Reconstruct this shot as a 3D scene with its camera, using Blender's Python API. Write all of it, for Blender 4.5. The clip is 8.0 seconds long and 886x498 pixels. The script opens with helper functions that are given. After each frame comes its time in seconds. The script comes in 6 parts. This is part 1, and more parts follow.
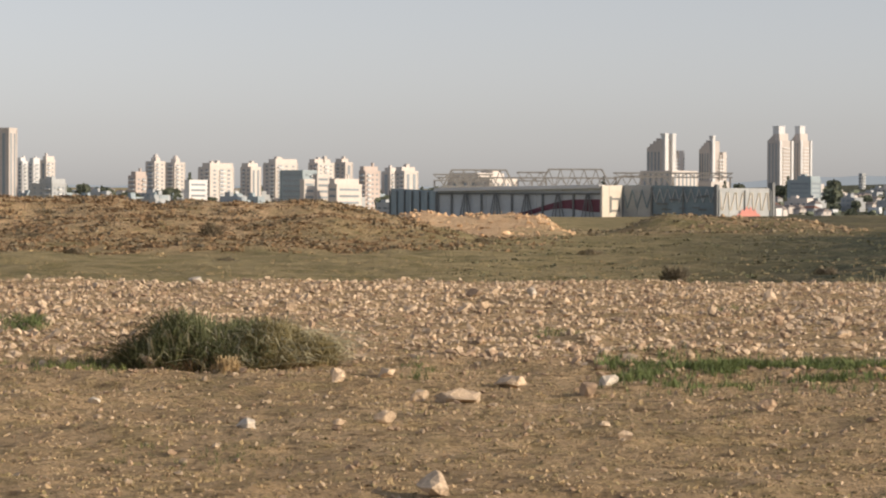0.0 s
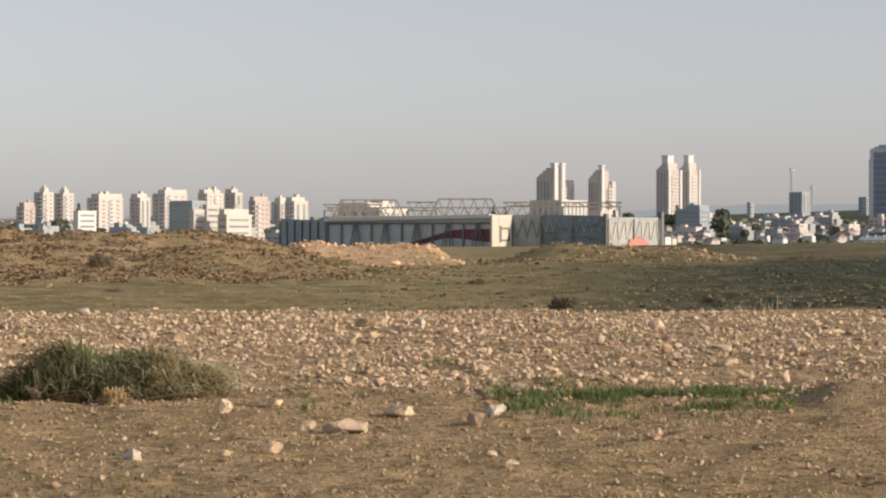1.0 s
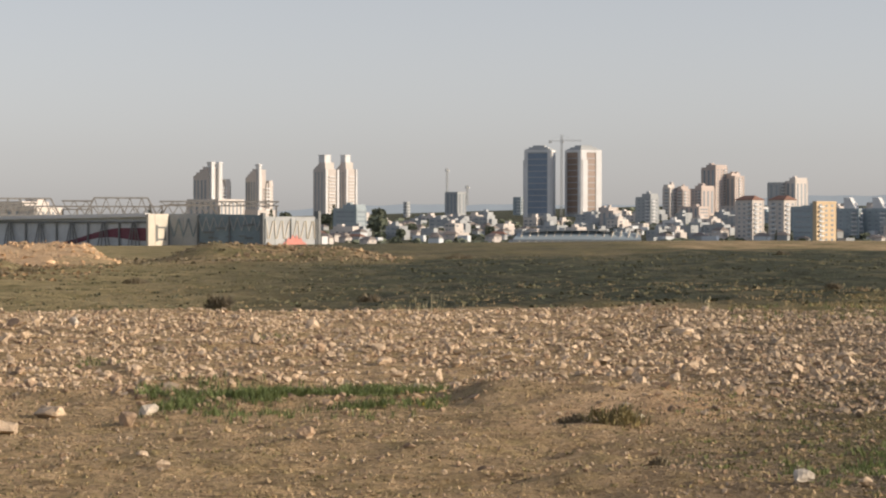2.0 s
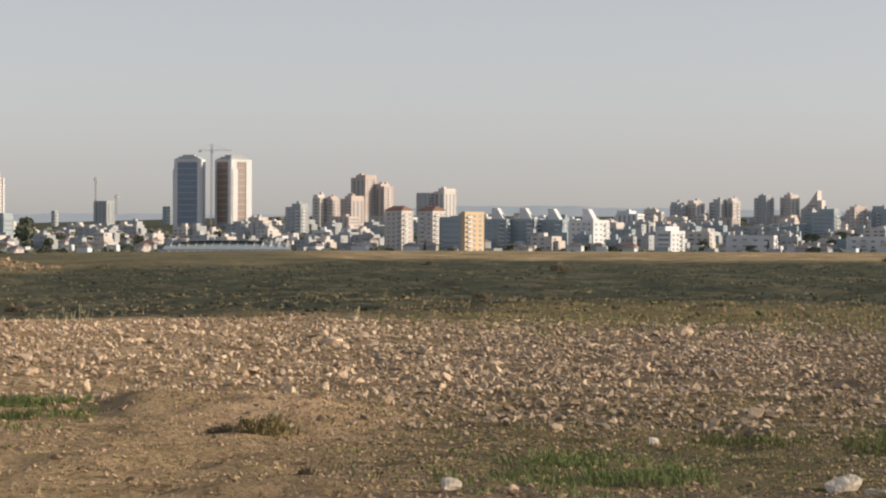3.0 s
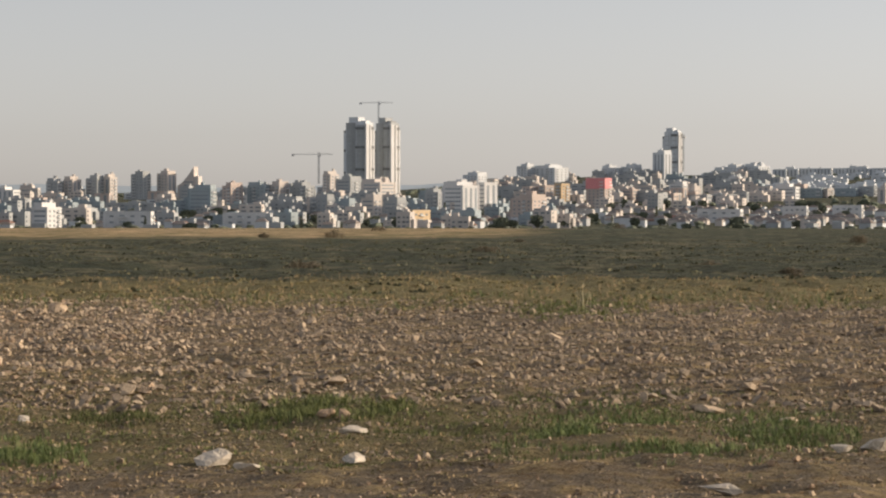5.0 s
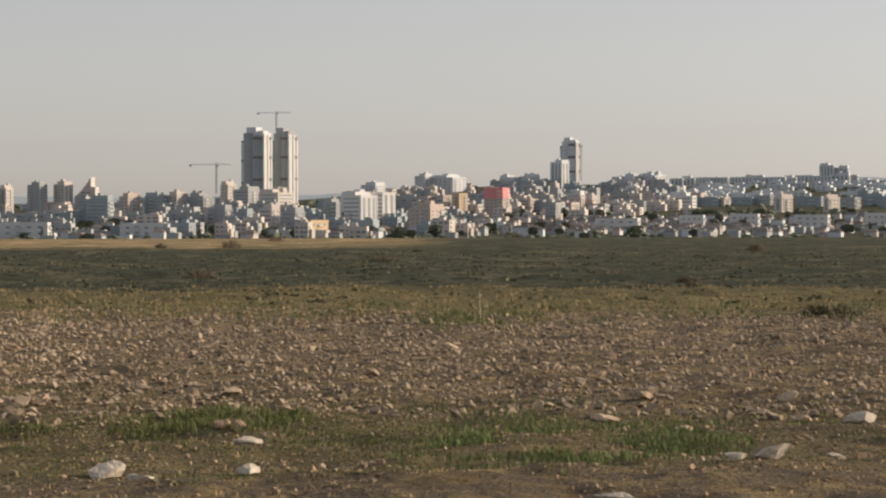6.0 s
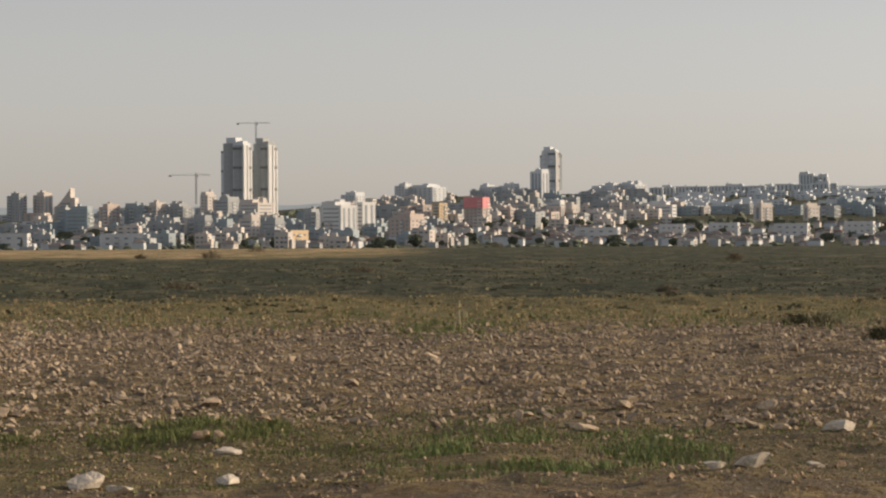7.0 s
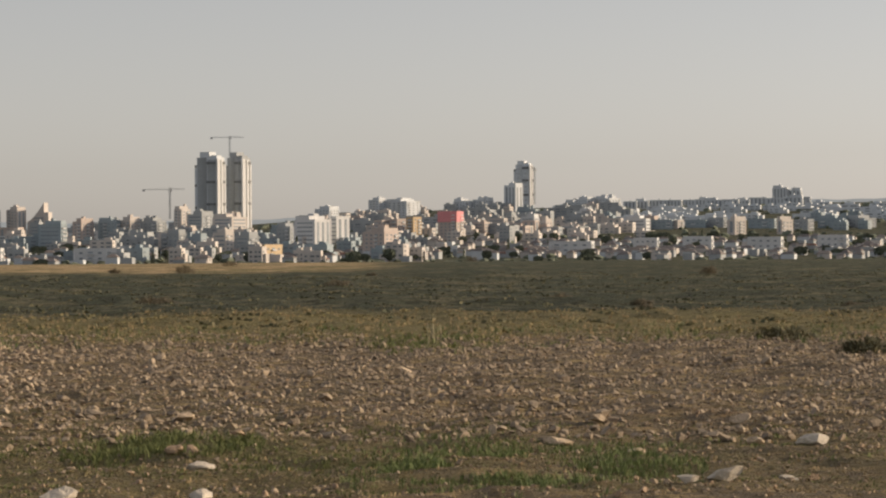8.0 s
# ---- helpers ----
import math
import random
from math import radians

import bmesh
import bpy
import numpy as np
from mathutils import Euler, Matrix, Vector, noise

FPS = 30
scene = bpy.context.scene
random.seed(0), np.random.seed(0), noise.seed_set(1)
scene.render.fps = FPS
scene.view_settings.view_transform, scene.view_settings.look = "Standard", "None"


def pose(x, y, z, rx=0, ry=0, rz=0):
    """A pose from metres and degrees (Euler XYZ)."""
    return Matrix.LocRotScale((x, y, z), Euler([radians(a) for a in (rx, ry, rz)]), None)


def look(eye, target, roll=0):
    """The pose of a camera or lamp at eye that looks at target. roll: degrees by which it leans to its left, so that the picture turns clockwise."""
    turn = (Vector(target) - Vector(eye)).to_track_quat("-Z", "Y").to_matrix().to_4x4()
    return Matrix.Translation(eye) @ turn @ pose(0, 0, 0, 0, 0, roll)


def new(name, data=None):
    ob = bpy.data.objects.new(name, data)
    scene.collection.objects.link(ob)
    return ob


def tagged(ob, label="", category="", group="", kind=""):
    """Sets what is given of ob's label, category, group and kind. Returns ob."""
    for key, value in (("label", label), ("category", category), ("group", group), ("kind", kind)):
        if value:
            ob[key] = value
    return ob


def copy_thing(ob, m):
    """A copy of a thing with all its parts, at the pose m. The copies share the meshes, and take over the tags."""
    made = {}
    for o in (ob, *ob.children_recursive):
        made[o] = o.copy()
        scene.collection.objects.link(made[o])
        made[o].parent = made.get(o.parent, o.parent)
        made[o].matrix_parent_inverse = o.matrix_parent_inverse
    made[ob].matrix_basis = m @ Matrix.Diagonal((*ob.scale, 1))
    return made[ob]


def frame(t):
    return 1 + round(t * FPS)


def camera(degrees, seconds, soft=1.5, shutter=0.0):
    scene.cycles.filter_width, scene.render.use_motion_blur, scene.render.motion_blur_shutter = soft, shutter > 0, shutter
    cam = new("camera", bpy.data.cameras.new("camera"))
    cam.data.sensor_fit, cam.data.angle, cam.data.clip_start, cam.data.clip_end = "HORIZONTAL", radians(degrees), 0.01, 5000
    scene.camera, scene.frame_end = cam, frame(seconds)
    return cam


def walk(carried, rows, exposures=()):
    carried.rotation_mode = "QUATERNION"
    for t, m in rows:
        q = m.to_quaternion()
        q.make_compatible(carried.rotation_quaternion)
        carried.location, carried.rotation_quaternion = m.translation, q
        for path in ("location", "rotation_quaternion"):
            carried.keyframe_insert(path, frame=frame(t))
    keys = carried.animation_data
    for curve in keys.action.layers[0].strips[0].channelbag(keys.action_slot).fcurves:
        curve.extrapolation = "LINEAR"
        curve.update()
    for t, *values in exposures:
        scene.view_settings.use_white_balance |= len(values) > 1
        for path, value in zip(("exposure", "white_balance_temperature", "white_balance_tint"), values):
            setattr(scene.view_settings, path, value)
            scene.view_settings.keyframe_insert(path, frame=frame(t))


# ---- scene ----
cam = camera(17.82, 8.0, soft=2.15)
EYE = 1.6
# seconds, azimuth (clockwise from +y), pitch, roll, sideways drift in metres
ROWS = [
    (0.0, 0.000, -0.890, 0.224, 0.000),
    (0.5, 1.142, -0.936, 0.235, 0.016),
    (0.6, 1.740, -0.615, 0.150, 0.020),
    (0.8, 1.749, -0.602, 0.130, 0.024),
    (0.9, 1.890, -0.455, 0.075, 0.026),
    (1.0, 2.225, -0.279, 0.022, 0.029),
    (1.2, 3.430, -0.290, 0.010, 0.038),
    (1.5, 5.417, -0.345, 0.001, 0.050),
    (2.0, 9.170, -0.286, 0.108, 0.064),
    (3.5, 19.437, -0.135, 0.234, 0.072),
    (4.0, 22.518, -0.322, 0.198, 0.083),
    (4.5, 25.842, -0.354, 0.141, 0.108),
    (5.0, 28.837, -0.522, 0.050, 0.128),
    (6.5, 31.080, -0.234, -0.207, 0.166),
    (7.0, 31.304, -0.128, -0.324, 0.170),
    (7.5, 31.498, 0.059, -0.371, 0.175),
    (8.0, 31.831, 0.153, -0.409, 0.176),
]
walk(cam, [(t, pose(dx, 0, EYE, 90 + pitch, -roll, -az)) for t, az, pitch, roll, dx in ROWS],
     exposures=[(0.0, -0.02, 6440, 10), (2.0, 0.0, 6450, 10), (4.5, 0.01, 6680, 10), (6.5, -0.16, 6900, 10), (8.0, -0.19, 7020, 10)])

# ---- light ----
SUN_AZ, SUN_EL = 108.0, 18.0
world = bpy.data.worlds.new("sky")
scene.world = world
world.use_nodes = True
wn = world.node_tree
sky = wn.nodes.new("ShaderNodeTexSky")
sky.sky_type = "NISHITA"
sky.sun_disc = False
sky.sun_elevation, sky.sun_rotation = radians(SUN_EL), radians(SUN_AZ)
sky.air_density, sky.dust_density, sky.ozone_density = 1.0, 0.75, 1.5
hsv = wn.nodes.new("ShaderNodeHueSaturation")
hsv.inputs["Saturation"].default_value = 0.32
wn.links.new(sky.outputs[0], hsv.inputs["Color"])
bg = wn.nodes["Background"]
tone = wn.nodes.new("ShaderNodeMix")
tone.data_type, tone.blend_type = "RGBA", "MULTIPLY"
tone.inputs["Factor"].default_value, tone.inputs["B"].default_value = 1.0, (1.02, 1.0, 1.07, 1)
wn.links.new(hsv.outputs[0], tone.inputs["A"])
wn.links.new(tone.outputs["Result"], bg.inputs["Color"])
bg.inputs["Strength"].default_value = 0.130
sun = new("sun", bpy.data.lights.new("sun", "SUN"))
sun.data.energy, sun.data.angle, sun.data.color = 4.8, radians(1.0), (1.0, 0.81, 0.61)
sa, se = radians(SUN_AZ), radians(SUN_EL)
sun.matrix_world = look((math.sin(sa) * math.cos(se) * 100, math.cos(sa) * math.cos(se) * 100, math.sin(se) * 100), (0, 0, 0))


# ---- materials ----
def mat(name, base, rough=0.8, var=0.25, scale=1.0, metal=0.0, bump=0.0, spread=0.0, tint=None, coords="Object"):
    """Two scales of noise on a base colour, optional bump, optional spread between objects and islands."""
    m = bpy.data.materials.new(name)
    m.use_nodes = True
    nt = m.node_tree
    N, L = nt.nodes, nt.links
    b = N["Principled BSDF"]
    b.inputs["Roughness"].default_value, b.inputs["Metallic"].default_value = rough, metal
    tc = N.new("ShaderNodeTexCoord")
    n1, n2 = N.new("ShaderNodeTexNoise"), N.new("ShaderNodeTexNoise")
    n1.inputs["Scale"].default_value, n2.inputs["Scale"].default_value = scale, scale * 7.3
    n1.inputs["Detail"].default_value, n2.inputs["Detail"].default_value = 5, 6
    for n in (n1, n2):
        L.new(tc.outputs[coords], n.inputs["Vector"])
    add = N.new("ShaderNodeMath")
    add.operation = "ADD"
    L.new(n1.outputs["Fac"], add.inputs[0])
    L.new(n2.outputs["Fac"], add.inputs[1])
    ramp = N.new("ShaderNodeMapRange")
    ramp.inputs["From Min"].default_value, ramp.inputs["From Max"].default_value = 0.65, 1.35
    L.new(add.outputs[0], ramp.inputs["Value"])
    mix = N.new("ShaderNodeMix")
    mix.data_type = "RGBA"
    lo = [c * (1 - var) for c in base]
    hi = [min(0.95, c * (1 + var)) for c in (tint or base)]
    mix.inputs["A"].default_value, mix.inputs["B"].default_value = (*lo, 1), (*hi, 1)
    L.new(ramp.outputs[0], mix.inputs["Factor"])
    out = mix.outputs["Result"]
    if spread:
        info, geo = N.new("ShaderNodeObjectInfo"), N.new("ShaderNodeNewGeometry")
        s = N.new("ShaderNodeMath")
        s.operation = "ADD"
        L.new(info.outputs["Random"], s.inputs[0])
        L.new(geo.outputs["Random Per Island"], s.inputs[1])
        mr = N.new("ShaderNodeMapRange")
        mr.inputs["From Max"].default_value = 2.0
        mr.inputs["To Min"].default_value, mr.inputs["To Max"].default_value = 1 - spread, 1 + spread
        L.new(s.outputs[0], mr.inputs["Value"])
        h = N.new("ShaderNodeHueSaturation")
        L.new(mr.outputs[0], h.inputs["Value"])
        L.new(out, h.inputs["Color"])
        out = h.outputs["Color"]
    L.new(out, b.inputs["Base Color"])
    if bump:
        bp = N.new("ShaderNodeBump")
        bp.inputs["Strength"].default_value, bp.inputs["Distance"].default_value = 0.8, bump
        L.new(n2.outputs["Fac"], bp.inputs["Height"])
        L.new(bp.outputs[0], b.inputs["Normal"])
    return m


def ground_material():
    """Dry soil with pebble grain, mixed by cover: short green grass, dry grass, pale sand."""
    m = bpy.data.materials.new("soil")
    m.use_nodes = True
    nt = m.node_tree
    N, L = nt.nodes, nt.links
    b = N["Principled BSDF"]
    b.inputs["Roughness"].default_value = 0.95
    b.inputs["Specular IOR Level"].default_value = 0.15
    tc = N.new("ShaderNodeTexCoord")

    def noise_at(scale, detail=6, rough=0.6):
        n = N.new("ShaderNodeTexNoise")
        n.inputs["Scale"].default_value, n.inputs["Detail"].default_value = scale, detail
        n.inputs["Roughness"].default_value = rough
        L.new(tc.outputs["Object"], n.inputs["Vector"])
        return n.outputs["Fac"]

    def ranged(v, a, c, lo=0.0, hi=1.0):
        r = N.new("ShaderNodeMapRange")
        for k, x in zip(("From Min", "From Max", "To Min", "To Max"), (a, c, lo, hi)):
            r.inputs[k].default_value = x
        L.new(v, r.inputs["Value"])
        return r.outputs[0]

    def mixed(f, a, c):
        x = N.new("ShaderNodeMix")
        x.data_type = "RGBA"
        L.new(f, x.inputs["Factor"])
        for k, v in (("A", a), ("B", c)):
            if isinstance(v, tuple):
                x.inputs[k].default_value = (*v, 1)
            else:
                L.new(v, x.inputs[k])
        return x.outputs["Result"]

    def cover(name, big, small):
        """A cover's share, broken up at its edges by noise."""
        a = N.new("ShaderNodeAttribute")
        a.attribute_name = name
        s = N.new("ShaderNodeMath")
        s.operation = "MULTIPLY_ADD"
        L.new(noise_at(big, 4), s.inputs[0])
        s.inputs[1].default_value = 1.4
        L.new(a.outputs["Fac"], s.inputs[2])
        s2 = N.new("ShaderNodeMath")
        s2.operation = "MULTIPLY_ADD"
        L.new(noise_at(small, 5), s2.inputs[0])
        s2.inputs[1].default_value = 0.9
        L.new(s.outputs[0], s2.inputs[2])
        return ranged(s2.outputs[0], 1.35, 1.85)

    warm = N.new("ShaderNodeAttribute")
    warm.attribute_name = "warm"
    # Greyer soil to the right; part of its darkness is backlight put into colour.
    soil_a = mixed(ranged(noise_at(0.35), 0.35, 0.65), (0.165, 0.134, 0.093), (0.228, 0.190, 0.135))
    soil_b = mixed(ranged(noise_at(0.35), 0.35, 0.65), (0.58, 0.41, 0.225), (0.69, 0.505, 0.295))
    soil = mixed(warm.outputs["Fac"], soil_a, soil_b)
    soil = mixed(ranged(noise_at(2.2), 0.48, 0.64), soil, (0.44, 0.335, 0.165))
    soil = mixed(ranged(noise_at(7.0), 0.53, 0.74), soil, (0.25, 0.18, 0.085))
    soil = mixed(ranged(noise_at(3.6, 8), 0.56, 0.66), soil, (0.22, 0.155, 0.08))
    soil = mixed(ranged(noise_at(26.0), 0.58, 0.66), soil, (0.20, 0.145, 0.085))
    soil = mixed(ranged(noise_at(45.0), 0.55, 0.7), soil, (0.45, 0.36, 0.26))
    dry = mixed(ranged(noise_at(1.3), 0.35, 0.65), (0.155, 0.138, 0.065), (0.25, 0.215, 0.105))
    green = mixed(ranged(noise_at(0.6), 0.35, 0.65), (0.047, 0.060, 0.040), (0.098, 0.104, 0.063))
    green = mixed(ranged(noise_at(0.22), 0.5, 0.6), green, (0.155, 0.145, 0.088))
    green = mixed(ranged(noise_at(1.3), 0.50, 0.60), green, (0.045, 0.048, 0.028))
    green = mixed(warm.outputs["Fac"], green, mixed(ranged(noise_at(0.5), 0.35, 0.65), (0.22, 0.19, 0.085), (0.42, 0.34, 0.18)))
    sand = mixed(ranged(noise_at(0.8), 0.35, 0.65), (0.62, 0.415, 0.235), (0.72, 0.53, 0.325))
    c = mixed(cover("sand", 0.25, 2.0), soil, sand)
    c = mixed(cover("dry", 0.15, 1.5), c, dry)
    c = mixed(cover("green", 0.08, 0.7), c, green)
    L.new(c, b.inputs["Base Color"])
    bp = N.new("ShaderNodeBump")
    bp.inputs["Strength"].default_value, bp.inputs["Distance"].default_value = 1.0, 0.09
    L.new(noise_at(14.0, 8, 0.7), bp.inputs["Height"])
    bp2 = N.new("ShaderNodeBump")
    bp2.inputs["Strength"].default_value, bp2.inputs["Distance"].default_value = 0.8, 0.5
    L.new(noise_at(1.4, 6, 0.65), bp2.inputs["Height"])
    L.new(bp.outputs[0], bp2.inputs["Normal"])
    L.new(bp2.outputs[0], b.inputs["Normal"])
    return m


SOIL = ground_material()
STONE = mat("limestone", (0.46, 0.345, 0.225), 0.9, 0.3, 6.0, bump=0.02, spread=0.3, tint=(0.54, 0.42, 0.29))
STONE_GREY = mat("grey_limestone", (0.37, 0.29, 0.2), 0.9, 0.3, 6.0, bump=0.02, spread=0.35)
CLOD = mat("grey_brown_clod", (0.28, 0.22, 0.155), 0.95, 0.3, 6.0, bump=0.02, spread=0.3)
STONE_RED = mat("ochre_stone", (0.36, 0.255, 0.165), 0.9, 0.25, 6.0, bump=0.02, spread=0.2)
STONE_WHITE = mat("chalk_stone", (0.54, 0.48, 0.39), 0.9, 0.2, 6.0, bump=0.02, spread=0.12)
STRAW = mat("dry_grass", (0.46, 0.345, 0.185), 0.9, 0.3, 3.0, spread=0.4)
BLADE = mat("green_grass", (0.128, 0.165, 0.052), 0.8, 0.35, 3.0, spread=0.4)
OLIVE = mat("olive_bush", (0.165, 0.180, 0.080), 0.9, 0.35, 4.0, spread=0.45)
LITTER_STRAW = mat("bleached_straw", (0.44, 0.335, 0.205), 0.95, 0.3, 3.0, spread=0.35)
OLIVE_DRY = mat("half_dry_olive_bush", (0.27, 0.225, 0.10), 0.9, 0.35, 4.0, spread=0.4)
WEEDY = mat("dull_green_weeds", (0.145, 0.165, 0.055), 0.9, 0.35, 3.0, spread=0.4)
CRUMB = mat("tan_soil_crumbs", (0.38, 0.275, 0.16), 0.95, 0.3, 6.0, spread=0.25)
CRUMB_OLIVE = mat("olive_brown_soil_crumbs", (0.23, 0.18, 0.09), 0.95, 0.3, 6.0, spread=0.4)
STRAND = mat("pale_olive_strands", (0.40, 0.365, 0.225), 0.9, 0.3, 4.0, spread=0.35)
SCRUB = mat("dark_scrub", (0.20, 0.165, 0.105), 0.9, 0.35, 4.0, spread=0.4)
TURF = mat("dark_pasture_turf", (0.095, 0.10, 0.055), 0.95, 0.35, 3.0, spread=0.3)
SAND_CLOD = mat("sandy_clods", (0.60, 0.41, 0.24), 0.95, 0.3, 2.0, spread=0.3)
MOSS = mat("dull_olive_growth", (0.155, 0.145, 0.08), 0.95, 0.35, 3.0, spread=0.3)
DRYSCRUB = mat("dry_brown_growth", (0.26, 0.175, 0.095), 0.95, 0.35, 3.0, spread=0.35)
FOLIAGE = mat("tree_foliage", (0.125, 0.145, 0.10), 0.9, 0.35, 0.4, spread=0.3)
BARK = mat("bark", (0.12, 0.09, 0.06), 0.95, 0.3, 2.0)
FLOWER = mat("yellow_flower", (0.55, 0.45, 0.06), 0.8, 0.2, 3.0)
WHITE = mat("white_render", (0.64, 0.645, 0.64), 0.85, 0.10, 0.08, spread=0.06)
CREAM = mat("cream_render", (0.59, 0.545, 0.50), 0.85, 0.12, 0.08, spread=0.08)
TAN = mat("tan_stone_cladding", (0.53, 0.485, 0.445), 0.85, 0.12, 0.08, spread=0.08)
PINK = mat("pale_terracotta_render", (0.51, 0.435, 0.39), 0.85, 0.12, 0.08, spread=0.08)
ORANGE = mat("ochre_render", (0.60, 0.46, 0.29), 0.85, 0.1, 0.08)
GREYW = mat("grey_concrete", (0.37, 0.39, 0.395), 0.85, 0.14, 0.08, spread=0.1)
BLUEW = mat("blue_grey_cladding", (0.30, 0.36, 0.385), 0.7, 0.12, 0.08, spread=0.1)
# Paint lifted pale and blue so far blocks carry the haze in their colour.
HAZE_PALE = mat("pale_blue_cladding", (0.60, 0.635, 0.655), 0.6, 0.1, 0.05)
GLASS = mat("window_glass", (0.22, 0.25, 0.27), 0.25, 0.25, 0.3, spread=0.35)
CURTAIN = mat("blue_curtain_glass", (0.18, 0.24, 0.32), 0.2, 0.2, 0.05)
BRONZE = mat("brown_curtain_glass", (0.24, 0.17, 0.13), 0.35, 0.2, 0.05)
TILE = mat("red_roof_tile", (0.24, 0.135, 0.10), 0.9, 0.25, 0.5, spread=0.2)
TILE_PALE = mat("weathered_roof_tile", (0.235, 0.205, 0.185), 0.9, 0.2, 0.5, spread=0.2)
# Red paled towards pink: distant haze is mixed into the paint.
RED = mat("red_sheet", (0.70, 0.27, 0.28), 0.7, 0.15, 0.1)
# Haze over the hills is put into the colour as a pale glow.
HAZE_HILLS = bpy.data.materials.new("distant_hills")
HAZE_HILLS.use_nodes = True
HAZE_HILLS.node_tree.nodes["Principled BSDF"].inputs["Base Color"].default_value = (0.10, 0.12, 0.13, 1)
HAZE_HILLS.node_tree.nodes["Principled BSDF"].inputs["Emission Color"].default_value = (0.38, 0.40, 0.41, 1)
HAZE_HILLS.node_tree.nodes["Principled BSDF"].inputs["Emission Strength"].default_value = 0.62
STEEL = mat("painted_steel", (0.16, 0.17, 0.17), 0.6, 0.25, 1.0)
TRUSS = mat("weathered_truss_steel", (0.30, 0.285, 0.26), 0.6, 0.3, 0.7, spread=0.2)
TEAL = mat("teal_grey_sheet", (0.20, 0.26, 0.28), 0.6, 0.2, 0.4, spread=0.15)
PANEL = mat("grey_sheet_panel", (0.36, 0.38, 0.38), 0.6, 0.15, 0.4, spread=0.1)
PALE = mat("pale_sheet_panel", (0.62, 0.57, 0.48), 0.6, 0.12, 0.4, spread=0.06)
SHED = mat("pale_grey_shed_sheet", (0.50, 0.53, 0.54), 0.6, 0.15, 0.4, spread=0.08)
MURAL = mat("crimson_mural_paint", (0.16, 0.055, 0.075), 0.7, 0.2, 0.5)
CORAL = mat("coral_mural_paint", (0.55, 0.22, 0.18), 0.7, 0.2, 0.5)


# ---- helpers for building ----
def gauss(v, s):
    return np.exp(-(v / s) ** 2)


def step(a, b, v):
    t = np.clip((v - a) / (b - a), 0, 1)
    return t * t * (3 - 2 * t)


def lumps(x, y, s, seed):
    """Smooth uneven swell between about -1 and 1 with features of about s metres."""
    out, k = 0.0, 2 * math.pi / s
    for i in range(5):
        a = seed * 1.7 + i * 2.399
        kk = k * (0.6 + 0.31 * i)
        out = out + np.sin(kk * (x * math.cos(a) + y * math.sin(a)) + seed * (i + 1)) * np.sin(0.73 * kk * (y * math.cos(a) - x * math.sin(a)) + 3.1 * i)
    return out / 2.2


def rough(x, y, s, seed):
    """Irregular relief between -1 and 1 with lumps of about s metres."""
    u, v = x / s + 3.7 * seed, y / s - 1.9 * seed
    i, j = np.floor(u), np.floor(v)
    f, g = u - i, v - j
    f, g = f * f * (3 - 2 * f), g * g * (3 - 2 * g)

    def at(a, b):
        q = np.sin(a * 127.1 + b * 311.7 + seed * 74.7) * 43758.5453
        return 2 * (q - np.floor(q)) - 1
    return (at(i, j) * (1 - f) + at(i + 1, j) * f) * (1 - g) + (at(i, j + 1) * (1 - f) + at(i + 1, j + 1) * f) * g


FAR_R = [0, 58, 66, 80, 110, 190, 300, 480, 640, 900, 1300, 1800, 2300, 2800, 3300, 3800, 4300, 4990]
LEFT_Z = [0, 0, -0.3, -0.75, -0.80, -0.55, -0.45, -0.30, -1.6, -8, -10, -7, 1, 11, 18, 23, 26, 28]
RIGHT_Z = [0, 0, 0.0, 0.0, -0.45, 0.0, 0.35, 0.75, -0.5, -8, -10, -5, 3, 18, 38, 60, 76, 92]


def mirrored(az):
    """Behind the eye the land repeats what lies ahead of it on the same side."""
    return np.where(az > 90, 180 - az, np.where(az < -90, -180 - az, az))


